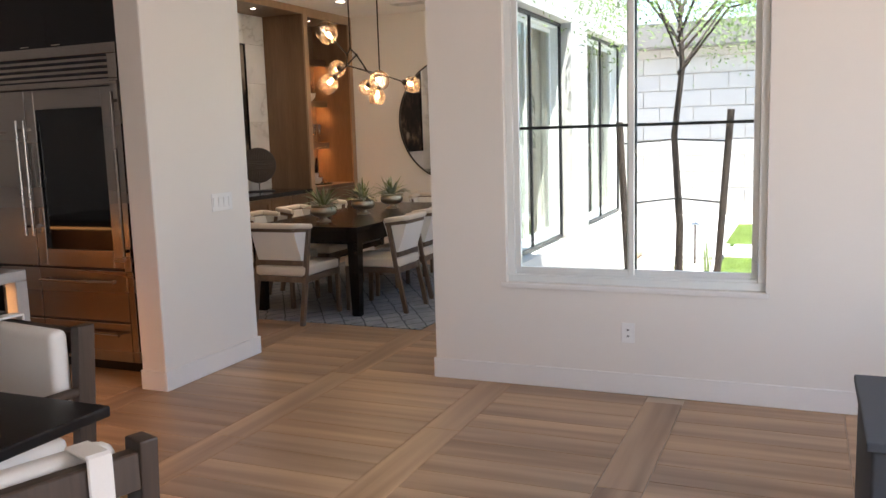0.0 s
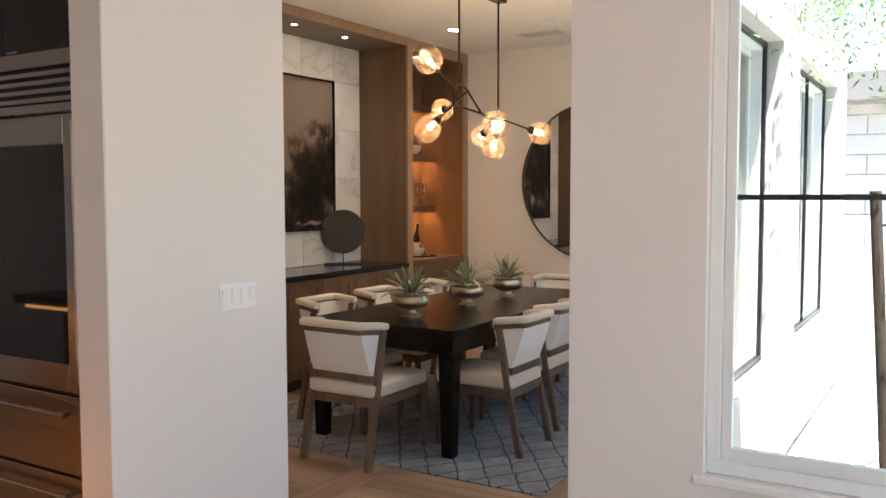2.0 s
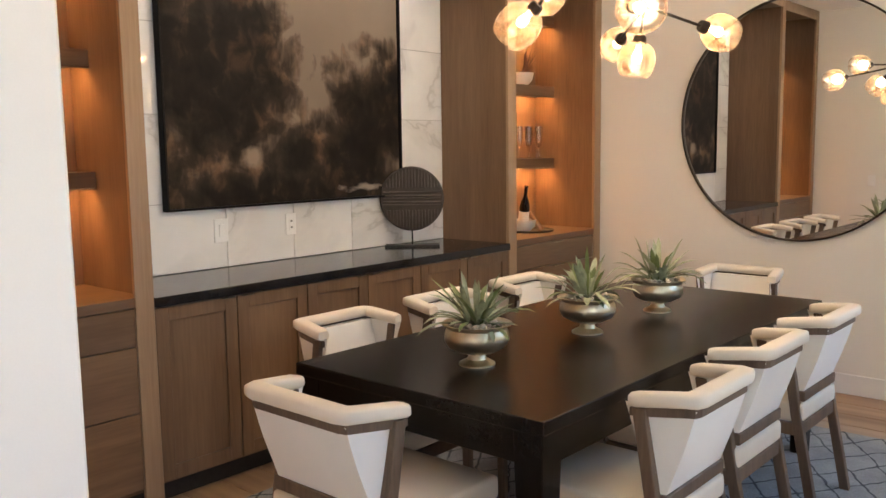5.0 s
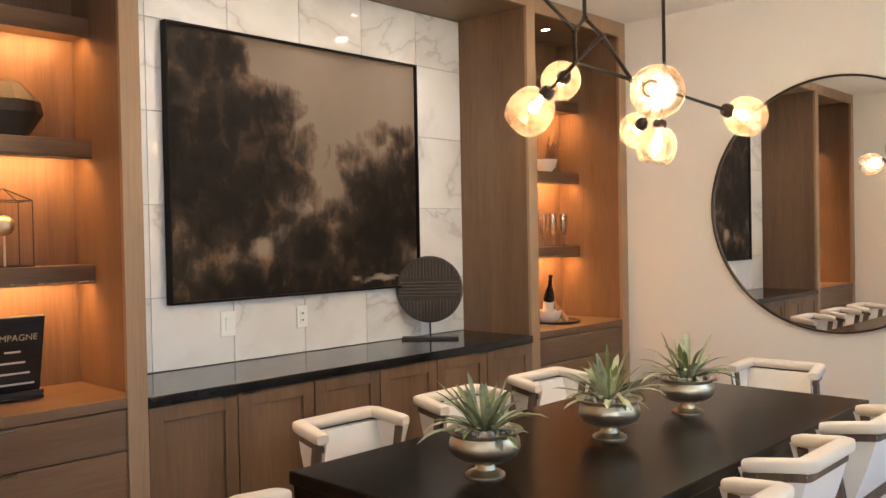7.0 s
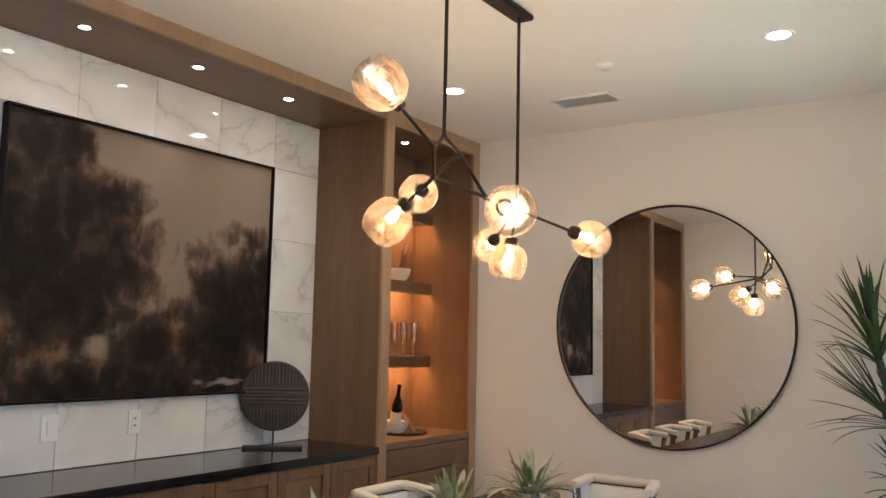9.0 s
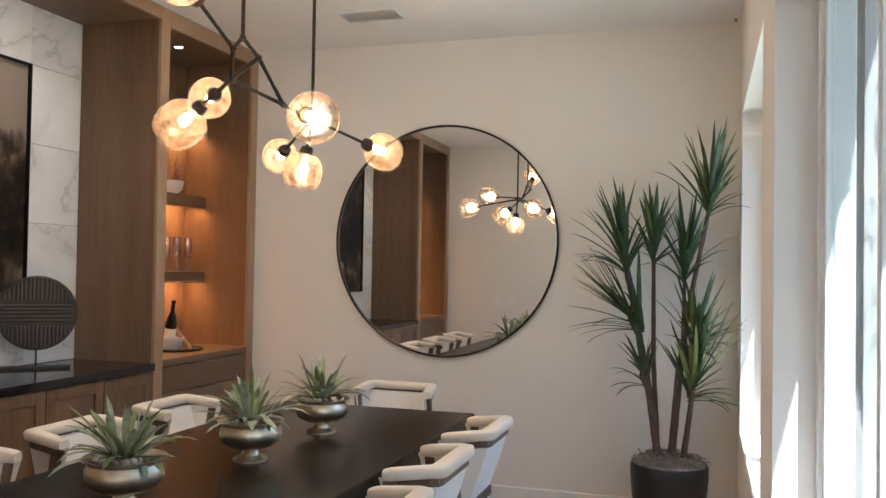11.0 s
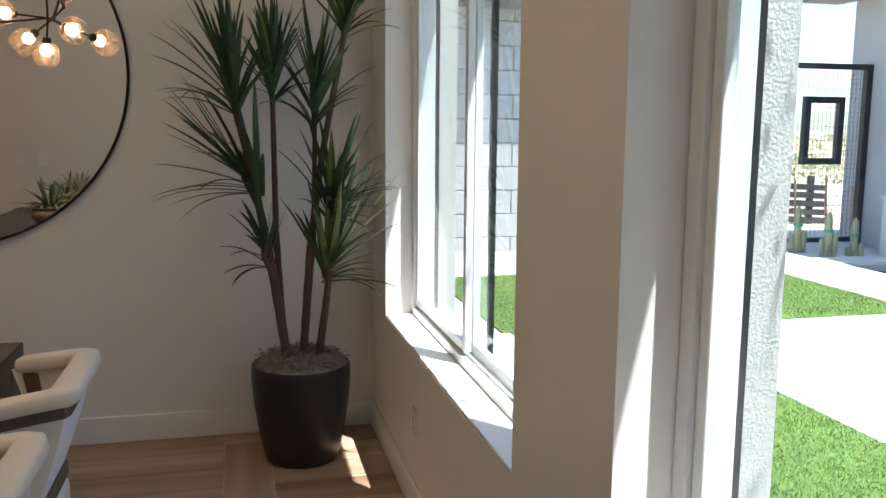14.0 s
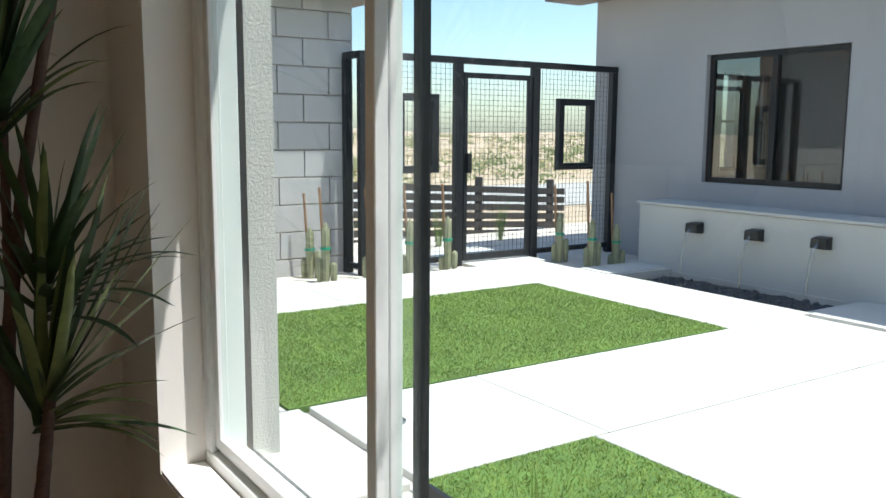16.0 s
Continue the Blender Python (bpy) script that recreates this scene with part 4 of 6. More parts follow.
build("branches", rods, BRONZE, ch, 40)
build("canopy", lambda bm: rbox(bm, -1.845, -1.755, 8.08, 8.78, CEIL - 0.03, CEIL - 0.0005, 0.012, 2), BRONZE, ch)
for centre, joint, s in GLOBES:
    cc, jj = Vector(centre), Vector(joint)
    way = (cc - jj).normalized()
    neck = cc - way * 0.082 * s
    build("arm", lambda bm: tube(bm, [jj, (jj + neck) / 2, neck - way * 0.015], [0.008, 0.0065, 0.0075], 8), BRONZE, ch, 40)
    turn = way.to_track_quat("Z", "Y").to_matrix().to_4x4()
    so = build("socket", lambda bm: lathe(bm, [(0.0, -0.03), (0.022, -0.03), (0.027, -0.022), (0.030, 0.004), (0.026, 0.010), (0.0, 0.012)], 20), BRONZE, ch, 40)
    so.matrix_world = Matrix.Translation(neck) @ turn
    g = build("globe", lambda bm: lathe(bm, bulb_profile(s), 28), AMBER_GLASS, ch, 60)
    g.matrix_world = so.matrix_world
    g.visible_shadow = False
    f = build("lamp", lambda bm: lathe(bm, [(0, 0.012), (0.010, 0.016), (0.012, 0.035), (0.020, 0.058), (0.021, 0.072), (0.013, 0.086), (0.0, 0.090)], 14), FILAMENT, ch, 60)
    f.matrix_world = so.matrix_world
    f.visible_shadow = False
    pl = bpy.data.lights.new("bulb_light", "POINT")
    pl.energy, pl.color, pl.shadow_soft_size = 0.30, WARM, 0.04
    new("bulb_light", pl).location = neck + way * 0.05


# ---- tall dracaena by the window ----
def planter():
    p = thing("potted_dracaena", "tall dracaena with several trunks in a charcoal round pot", "plant", pose(-0.375, 10.42, 0.0005))
    prof = [(0.0, 0.0), (0.150, 0.0), (0.160, 0.01), (0.185, 0.12), (0.206, 0.26), (0.214, 0.36), (0.214, 0.42), (0.208, 0.432), (0.198, 0.430), (0.194, 0.415), (0.0, 0.405)]
    build("pot", lambda bm: lathe(bm, prof, 48), POT_GREY, p, 35)
    rnd = random.Random(11)

    def moss(bm):
        rings = []
        for i in range(9):
            r = 0.196 * i / 8
            rings.append([bm.verts.new((r * math.cos(a), r * math.sin(a), 0.428 + 0.035 * (1 - (i / 8) ** 2) + rnd.uniform(-0.008, 0.008))) for a in [2 * math.pi * k / 40 for k in range(40)]])
        for a, b in zip(rings, rings[1:]):
            for k in range(40):
                bm.faces.new((a[k], a[(k + 1) % 40], b[(k + 1) % 40], b[k]))
        for i in range(760):
            a, r = rnd.uniform(0, 6.28), 0.19 * math.sqrt(rnd.random())
            q = Vector((r * math.cos(a), r * math.sin(a), 0.43 + 0.035 * (1 - (r / 0.196) ** 2)))
            w1 = Vector((rnd.uniform(-1, 1), rnd.uniform(-1, 1), rnd.uniform(0.0, 0.7))).normalized() * rnd.uniform(0.02, 0.055)
            tube(bm, [q, q + w1 * 0.5 + Vector((0, 0, 0.012)), q + w1], 0.0021, 3, False)
    build("moss", moss, MOSS, p, 60)
    # trunks: base and head, in the pot's own axes; heads with their leaf length
    def rel(x, y, z):
        return Vector((x + 0.375, y - 10.42, z))
    trunks = [((-0.43, 10.38, 0.42), [(-0.50, 10.40, 0.90), (-0.575, 10.41, 1.30), (-0.645, 10.42, 1.60)], 0.021),
              ((-0.44, 10.46, 0.42), [(-0.47, 10.47, 1.0), (-0.475, 10.46, 1.62)], 0.016),
              ((-0.37, 10.40, 0.42), [(-0.33, 10.40, 0.95), (-0.27, 10.42, 1.35), (-0.165, 10.40, 1.90)], 0.018),
              ((-0.36, 10.47, 0.42), [(-0.31, 10.45, 1.0), (-0.30, 10.43, 1.52)], 0.014),
              ((-0.305, 10.40, 0.42), [(-0.27, 10.38, 0.68), (-0.245, 10.36, 0.90)], 0.019)]

    def wood_fill(bm):
        for b, pts, r in trunks:
            line = [rel(*b)] + [rel(*q) for q in pts]
            fine = []
            for a, c in zip(line, line[1:]):
                for k in range(8):
                    fine.append(a.lerp(c, k / 8))
            fine.append(line[-1])
            tube(bm, fine, [r * (1 - 0.35 * i / len(fine)) * (1.06 if i % 2 else 0.96) for i in range(len(fine))], 10)
        tube(bm, [rel(-0.545, 10.41, 1.12), rel(-0.60, 10.38, 1.24), rel(-0.585, 10.36, 1.32)], 0.012, 8)
        tube(bm, [rel(-0.49, 10.39, 0.82), rel(-0.53, 10.35, 0.92), rel(-0.52, 10.34, 0.98)], 0.011, 8)
        tube(bm, [rel(-0.29, 10.42, 1.15), rel(-0.24, 10.36, 1.22), rel(-0.235, 10.34, 1.28)], 0.011, 8)
    build("trunk", wood_fill, BARK, p, 50)
    heads = [((-0.645, 10.42, 1.60), 0.40, 38, (-0.22, 0, 1)), ((-0.475, 10.46, 1.66), 0.34, 34, (0, 0, 1)), ((-0.30, 10.43, 1.56), 0.38, 34, (0.05, 0, 1)), ((-0.165, 10.40, 1.92), 0.38, 36, (0.12, -0.1, 1)),
             ((-0.60, 10.38, 1.25), 0.42, 36, (-0.75, -0.15, 0.9)), ((-0.525, 10.35, 0.95), 0.27, 14, (-0.2, -0.4, 0.8)), ((-0.24, 10.36, 1.14), 0.36, 34, (0.12, -0.4, 0.95)), ((-0.245, 10.36, 0.88), 0.46, 34, (0.34, -0.42, 0.95))]

    def crown(bm, pick, share):
        r3 = random.Random(31 + pick)
        for i, (h, length, count, lean) in enumerate(heads):
            axis = Vector(lean).normalized()
            for k in range(int(count * share[i])):
                a = r3.uniform(0, 2 * math.pi)
                t = r3.uniform(0.03, 0.92)
                side = axis.orthogonal().normalized()
                side = (side * math.cos(a) + axis.cross(side) * math.sin(a))
                way = axis * (1.1 - 0.52 * t) + side * (0.12 + 0.74 * t)
                root = rel(*h) - axis * 0.16 * t + axis * 0.03
                reach = length * r3.uniform(0.75, 1.18)
                end = root + way.normalized() * reach * 0.9
                if end.x > 0.36 and not (10.42 + end.y < EB1 - 0.05):
                    reach *= 0.5
                if end.y > 0.33:
                    reach *= 0.55
                if root.x + way.normalized().x * reach > 0.42:
                    reach *= 0.6
                blade(bm, root, way, reach, r3.uniform(0.0145, 0.0225), r3.uniform(0.5, 1.8) * t + 0.08, r3, 8, 0.35)
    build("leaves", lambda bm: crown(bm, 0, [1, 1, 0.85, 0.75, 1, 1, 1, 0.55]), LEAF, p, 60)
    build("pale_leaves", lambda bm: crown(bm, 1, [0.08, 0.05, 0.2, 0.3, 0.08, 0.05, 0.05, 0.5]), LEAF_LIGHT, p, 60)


planter()

# ---- things on the lit shelves ----
ty0, ty1 = TOWERS[1]
for i in range(5):
    gl = thing("champagne_flute", "clear tall champagne flute on a lit shelf", "glass", pose(-3.715 + 0.035 * (i % 2), 10.42 + 0.064 * i, 1.4555), "flutes on the shelf")
    g = build("flute", lambda bm: lathe(bm, [(0, 0.0), (0.030, 0.0), (0.030, 0.003), (0.005, 0.008), (0.004, 0.075), (0.016, 0.095), (0.024, 0.14), (0.025, 0.235), (0.0235, 0.235), (0.022, 0.14), (0.013, 0.098), (0.0, 0.09)], 18), CLEAR_GLASS, gl, 50)
    g.visible_shadow = False

tr = thing("serving_tray", "dark round tray on the tower ledge", "tray", pose(-3.52, 10.28, 0.9385))
build("tray", lambda bm: lathe(bm, [(0, 0), (0.165, 0), (0.175, 0.014), (0.170, 0.016), (0.160, 0.006), (0, 0.006)], 36), BLACK_WOOD, tr, 40)
bo = thing("wine_bucket", "white bowl holding a dark bottle on the tray", "bowl", pose(-3.54, 10.23, 0.945))
build("bowl", lambda bm: lathe(bm, [(0, 0), (0.05, 0), (0.08, 0.03), (0.092, 0.08), (0.086, 0.08), (0.074, 0.034), (0, 0.012)], 28), WHITE_CERAMIC, bo, 40)
bt = build("bottle", lambda bm: lathe(bm, [(0, 0), (0.034, 0), (0.036, 0.01), (0.036, 0.16), (0.028, 0.20), (0.013, 0.24), (0.012, 0.30), (0.015, 0.302), (0.015, 0.312), (0, 0.312)], 20), DARK_GLASS, bo, 40)
bt.matrix_local = pose(0.0, -0.01, 0.02, 8, 12, 0)
bt = build("label", lambda bm: lathe(bm, [(0.0366, 0.045), (0.0366, 0.13)], 20), WHITE_CERAMIC, bo, 40)
bt.matrix_local = pose(0.0, -0.01, 0.02, 8, 12, 0)
kn = thing("wooden_scoop", "pale wooden scoop leaning on the bowl", "scoop", pose(-3.44, 10.31, 0.946, 0, -35, 20))
build("handle", lambda bm: tube(bm, [(0, 0, 0.0), (0, 0, 0.10), (0, 0.01, 0.20)], [0.022, 0.016, 0.010], 10), CANE, kn, 50)
bw = thing("white_bowl", "small white bowl with dried grasses on the upper shelf", "bowl", pose(-3.70, 10.44, 1.9855) @ Matrix.Diagonal((0.82, 0.9, 0.9, 1)))
build("bowl", lambda bm: lathe(bm, [(0, 0), (0.045, 0), (0.085, 0.04), (0.10, 0.10), (0.094, 0.10), (0.078, 0.045), (0, 0.014)], 28), WHITE_CERAMIC, bw, 40)


def grasses(bm):
    r = random.Random(8)
    for i in range(26):
        a = r.uniform(-0.5, 0.5)
        blade(bm, (0.02 * r.uniform(-1, 1), 0.02 * r.uniform(-1, 1), 0.03), (r.uniform(-0.2, 0.2), 0.6 + a, 1.0), r.uniform(0.22, 0.36), 0.006, 0.5, r, 5)


build("dried_grass", grasses, BARK, bw, 60)
vs = thing("black_vase", "matte black faceted vase on a lit shelf", "vase", pose(-3.71, 6.83, 1.9855) @ Matrix.Diagonal((0.62, 1, 1, 1)))
build("vase", lambda bm: lathe(bm, [(0, 0), (0.07, 0), (0.135, 0.10), (0.125, 0.15), (0.05, 0.225), (0.03, 0.225), (0.03, 0.21), (0, 0.20)], 9), BLACK_WOOD, vs)
ln = thing("wire_lantern", "open black wire lantern with a copper ball", "lantern", pose(-3.71, 6.80, 1.4555) @ Matrix.Diagonal((0.9, 1, 1, 1)))


def wires(bm):
    a, h = 0.085, 0.27
    cs = [(-a, -a), (a, -a), (a, a), (-a, a)]
    for i in range(4):
        p, q = cs[i], cs[(i + 1) % 4]
        tube(bm, [(*p, 0.003), (*p, h)], 0.0028, 6)
        tube(bm, [(*p, 0.003), (*q, 0.003)], 0.0028, 6)
        tube(bm, [(*p, h), (*q, h)], 0.0028, 6)
        tube(bm, [(*p, h), (0, 0, h + 0.05)], 0.0028, 6)


build("cage", wires, BLACK_WOOD, ln, 50)
build("ball", lambda bm: (tube(bm, [(0, 0, 0.003), (0, 0, 0.14)], 0.005, 8), bmesh.ops.create_uvsphere(bm, u_segments=20, v_segments=12, radius=0.042, matrix=Matrix.Translation((0, 0, 0.17)))), BRASS, ln, 50)
bk = thing("coffee_table_book", "dark book with gold capitals standing on an easel", "book", pose(-3.60, 6.74, 0.9385, 0, 0, -90))
lean = -14


def book_fill(bm):
    rbox(bm, -0.135, 0.135, -0.012, 0.014, 0.02, 0.34, 0.002)


cv = build("cover", book_fill, plain("book_cover", (0.018, 0.019, 0.022), 0.3, vary=0.6, fine=12, coarse=5, relief=0.05, stretch=(0.3, 1, 2)), bk)
cv.matrix_local = pose(0, 0, 0.0, lean, 0, 0)
build("easel", boxes((-0.13, 0.13, 0.02, 0.075, 0.0, 0.014), (-0.02, 0.02, -0.10, 0.075, 0.0, 0.012), (-0.13, 0.13, 0.063, 0.075, 0.014, 0.034), r=0.003), BLACK_WOOD, bk)
tc = bpy.data.curves.new("title", "FONT")
tc.body, tc.size, tc.align_x, tc.extrude = "CHAMPAGNE", 0.036, "CENTER", 0.0006
tc.materials.append(plain("gold_print", (0.62, 0.52, 0.33), 0.4, vary=0.05))
title = new("title", tc)
title.parent = bk
title.matrix_local = pose(0, 0, 0, lean, 0, 0) @ pose(0, 0.0152, 0.245, 90, 0, 180)
build("bands", boxes(*[(-0.11 + 0.02 * k, 0.10 - 0.03 * k, 0.0142, 0.0149, 0.06 + 0.045 * k, 0.068 + 0.045 * k) for k in range(4)]), WHITE_CERAMIC, bk).matrix_local = pose(0, 0, 0.0, lean, 0, 0)
s2 = thing("shelf_bowl", "small dark bowl on the top lit shelf", "bowl", pose(-3.70, 6.6, 2.5005) @ Matrix.Diagonal((0.82, 0.9, 0.9, 1)))
build("bowl", lambda bm: lathe(bm, [(0, 0), (0.04, 0), (0.09, 0.05), (0.10, 0.09), (0.094, 0.09), (0.08, 0.05), (0, 0.012)], 24), BLACK_WOOD, s2, 40)

# ---- kitchen ----
FR0, FR1, FY = -3.10, -1.885, 5.27
fr = thing("refrigerator", "stainless steel built-in refrigerator with a glass door", "refrigerator", pose(0, 0, 0))
build("body", boxes((FR0, FR1, FY + 0.03, 5.855, 0.10, 2.165)), STEEL_DARK, fr)
build("toe_kick", boxes((FR0, FR1, FY + 0.08, 5.85, 0.0, 0.10)), BLACK_CAB, fr)
SPL = -2.715
gr = build("grille", boxes((FR0, FR1, FY - 0.002, FY + 0.028, 1.905, 1.945), (FR0, FR0 + 0.05, FY - 0.002, FY + 0.028, 1.945, 2.10), (FR1 - 0.075, FR1, FY - 0.002, FY + 0.028, 1.945, 2.10), (FR0, FR1, FY - 0.002, FY + 0.028, 2.10, 2.168), r=0.003), STEEL, fr)
for k in range(4):
    build("louvre", lambda bm: hexa(bm, [(FR0 + 0.05, FY, 1.952 + 0.037 * k), (FR1 - 0.075, FY, 1.952 + 0.037 * k), (FR1 - 0.075, FY + 0.02, 1.957 + 0.037 * k), (FR0 + 0.05, FY + 0.02, 1.957 + 0.037 * k)], [(FR0 + 0.05, FY, 1.972 + 0.037 * k), (FR1 - 0.075, FY, 1.972 + 0.037 * k), (FR1 - 0.075, FY + 0.02, 1.977 + 0.037 * k), (FR0 + 0.05, FY + 0.02, 1.977 + 0.037 * k)], 0.001), STEEL, gr)
build("door", boxes((FR0 + 0.004, SPL - 0.004, FY, FY + 0.028, 0.715, 1.895), r=0.004, seg=2), STEEL, fr)
gd = build("glass_door", boxes((SPL + 0.004, SPL + 0.085, FY, FY + 0.028, 0.715, 1.895), (FR1 - 0.155, FR1 - 0.004, FY, FY + 0.028, 0.715, 1.895), (SPL + 0.085, FR1 - 0.155, FY, FY + 0.028, 0.715, 0.835), (SPL + 0.085, FR1 - 0.155, FY, FY + 0.028, 1.77, 1.895), r=0.003), STEEL, fr)
build("glass", boxes((SPL + 0.085, FR1 - 0.155, FY + 0.008, FY + 0.018, 0.835, 1.77)), DARK_GLASS, gd)
for z0, z1 in ((0.358, 0.700), (0.085, 0.345)):
    dr = build("drawer", boxes((SPL + 0.004, FR1 - 0.06, FY, FY + 0.028, z0, z1), r=0.004, seg=2), STEEL, fr)
    build("handle", lambda bm: (tube(bm, [(SPL + 0.05, FY - 0.05, z1 - 0.07), (FR1 - 0.12, FY - 0.05, z1 - 0.07)], 0.011, 10), rbox(bm, SPL + 0.08, SPL + 0.10, FY - 0.045, FY, z1 - 0.078, z1 - 0.062), rbox(bm, FR1 - 0.17, FR1 - 0.15, FY - 0.045, FY, z1 - 0.078, z1 - 0.062)), STEEL, dr, 40)
    build("drawer_front", boxes((FR0 + 0.004, SPL - 0.004, FY, FY + 0.028, z0, z1), r=0.004, seg=2), STEEL, fr)
for hx, z0, z1 in ((SPL - 0.035, 0.93, 1.70), (SPL + 0.035, 0.93, 1.70), (FR1 - 0.012, 0.78, 1.86)):
    build("handle", lambda bm: (tube(bm, [(hx, FY - 0.055, z0), (hx, FY - 0.055, z1)], 0.012, 12), rbox(bm, hx - 0.009, hx + 0.009, FY - 0.05, FY, z0 + 0.05, z0 + 0.07), rbox(bm, hx - 0.009, hx + 0.009, FY - 0.05, FY, z1 - 0.07, z1 - 0.05)), STEEL, fr, 40)
build("hinge", boxes((FR1 - 0.06, FR1, FY - 0.012, FY + 0.02, 1.74, 1.93), (FR1 - 0.06, FR1, FY - 0.012, FY + 0.02, 0.70, 0.86), (FR1 - 0.055, FR1 - 0.002, FY, FY + 0.028, 0.085, 0.698), r=0.004), STEEL, fr)
cab = thing("overhead_cabinet", "black lacquered cabinet surrounding the refrigerator", "cabinet", pose(0, 0, 0))
build("doors", boxes((FR0 - 0.05, (FR0 + FR1) / 2 - 0.002, 5.30, 5.855, 2.172, CEIL - 0.005), ((FR0 + FR1) / 2 + 0.002, -1.675, 5.30, 5.855, 2.172, CEIL - 0.005)), BLACK_CAB, cab)
build("filler", boxes((FR1 + 0.004, -1.675, 5.34, 5.855, 0.0, 2.171), (-3.9, FR0 - 0.052, 5.25, 5.855, 0.0, CEIL - 0.005)), BLACK_CAB, cab)
build("handle", boxes((-2.44, -2.36, 5.285, 5.30, 2.178, 2.184), (-2.72, -2.64, 5.285, 5.30, 2.178, 2.184)), NICKEL, cab)

isl = thing("kitchen_island", "pale stone waterfall island with a warm lit end niche", "island", pose(0, 0, 0))
ISLAND_STONE = plain("island_stone", (0.40, 0.385, 0.37), 0.3, vary=0.1, fine=60, coarse=4, relief=0.04)
build("counter", boxes((-4.2, -1.58, 3.30, 4.20, 0.845, 0.90), r=0.004), ISLAND_STONE, isl)
build("end_leg", boxes((-1.66, -1.58, 4.13, 4.20, 0.0, 0.844), (-1.98, -1.58, 3.30, 3.37, 0.0, 0.844), r=0.004), ISLAND_STONE, isl)
build("cabinet", boxes((-4.2, -1.99, 3.32, 3.84, 0.0, 0.844)), OAK, isl)
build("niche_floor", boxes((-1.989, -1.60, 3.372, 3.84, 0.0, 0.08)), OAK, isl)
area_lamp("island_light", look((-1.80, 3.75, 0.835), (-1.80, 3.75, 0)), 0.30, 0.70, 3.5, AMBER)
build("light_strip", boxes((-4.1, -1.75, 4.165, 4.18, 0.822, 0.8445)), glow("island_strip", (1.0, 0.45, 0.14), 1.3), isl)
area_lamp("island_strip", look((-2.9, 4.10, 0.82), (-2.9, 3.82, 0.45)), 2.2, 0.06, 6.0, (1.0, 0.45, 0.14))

kt = thing("breakfast_table", "black round-edged breakfast table in the kitchen nook", "table", pose(-0.42, 2.62, 0))
build("table_top", boxes((-0.65, 0.63, -0.48, 0.32, 0.715, 0.75), r=0.006, seg=2), BLACK_CAB, kt)
build("pedestal", lambda bm: lathe(bm, [(0, 0), (0.30, 0), (0.30, 0.03), (0.06, 0.08), (0.05, 0.62), (0.12, 0.714), (0, 0.714)], 24), BLACK_CAB, kt, 40)


def nook_chair(m):
    c = thing("nook_chair", "dark wood armchair with a white cushioned back", "chair", m, "chairs at the breakfast table")
    for s in (-1, 1):
        build("rear_leg", lambda bm: bar(bm, (s * 0.27, -0.03, 0.0), (s * 0.27, -0.10, 0.895), 0.022, 0.034), NOOK_WOOD, c)
        build("front_leg", lambda bm: bar(bm, (s * 0.27, 0.46, 0.0), (s * 0.27, 0.44, 0.645), 0.02, 0.02), NOOK_WOOD, c)
        build("arm", lambda bm: tube(bm, [(s * 0.27, -0.08, 0.66), (s * 0.285, 0.2, 0.66), (s * 0.27, 0.50, 0.65)], [0.018, 0.02, 0.018], 10), NOOK_WOOD, c, 40)
    build("back_rail", boxes((-0.25, 0.25, -0.125, -0.085, 0.785, 0.872), (-0.25, 0.25, -0.08, -0.05, 0.50, 0.54), (-0.25, 0.25, -0.03, 0.45, 0.38, 0.42), r=0.004), NOOK_WOOD, c)
    build("slats", boxes(*[(x - 0.014, x + 0.014, -0.10, -0.075, 0.53, 0.81) for x in (-0.16, -0.08, 0.0, 0.08, 0.16)]), NOOK_WOOD, c)
    build("back_cushion", boxes((-0.235, 0.235, -0.070, 0.005, 0.50, 0.885), r=0.03, seg=4), LINEN_WHITE, c, 50)
    build("strap", boxes((0.13, 0.185, -0.135, -0.127, 0.56, 0.895), (0.13, 0.185, -0.127, -0.03, 0.887, 0.897), r=0.003), LINEN_WHITE, c)
    build("seat_cushion", boxes((-0.25, 0.25, -0.02, 0.47, 0.421, 0.50), r=0.028, seg=4), LINEN_WHITE, c, 50)


nook_chair(pose(-0.52, 3.22, 0, 0, 0, 172))
nook_chair(pose(0.62, 2.22, 0, 0, 0, 72))
lc = thing("side_chest", "dark slate-grey low chest beside the window wall", "chest", pose(2.925, 4.10, 0))
build("body", boxes((-0.60, 0.60, -0.40, 0.30, 0.05, 0.585), r=0.012, seg=3), SLATE_FABRIC, lc, 50)
build("top", boxes((-0.615, 0.615, -0.415, 0.315, 0.586, 0.615), r=0.006, seg=2), SLATE_FABRIC, lc)
build("foot", boxes((-0.5, 0.5, -0.3, 0.2, 0.0, 0.049)), BLACK_CAB, lc)

# ---- courtyard ----
GY = 16.14
structure("ground", boxes((-400, 400, -60, 1200, -0.9, -0.30)), DESERT, "open desert ground with dry scrub", "ground")
structure("gravel_bed", boxes((-8, 5.84, 5, 19.0, -0.296, -0.035), (6.70, 16, 5, 19.0, -0.296, -0.035), (5.84, 6.70, 5, 12.45, -0.296, -0.035), (5.84, 6.70, 14.73, 19.0, -0.296, -0.035)), GRAVEL, "pale gravel bed around the paving", "ground")
HX = 7.25
# the paving slabs are laid at the end of the file


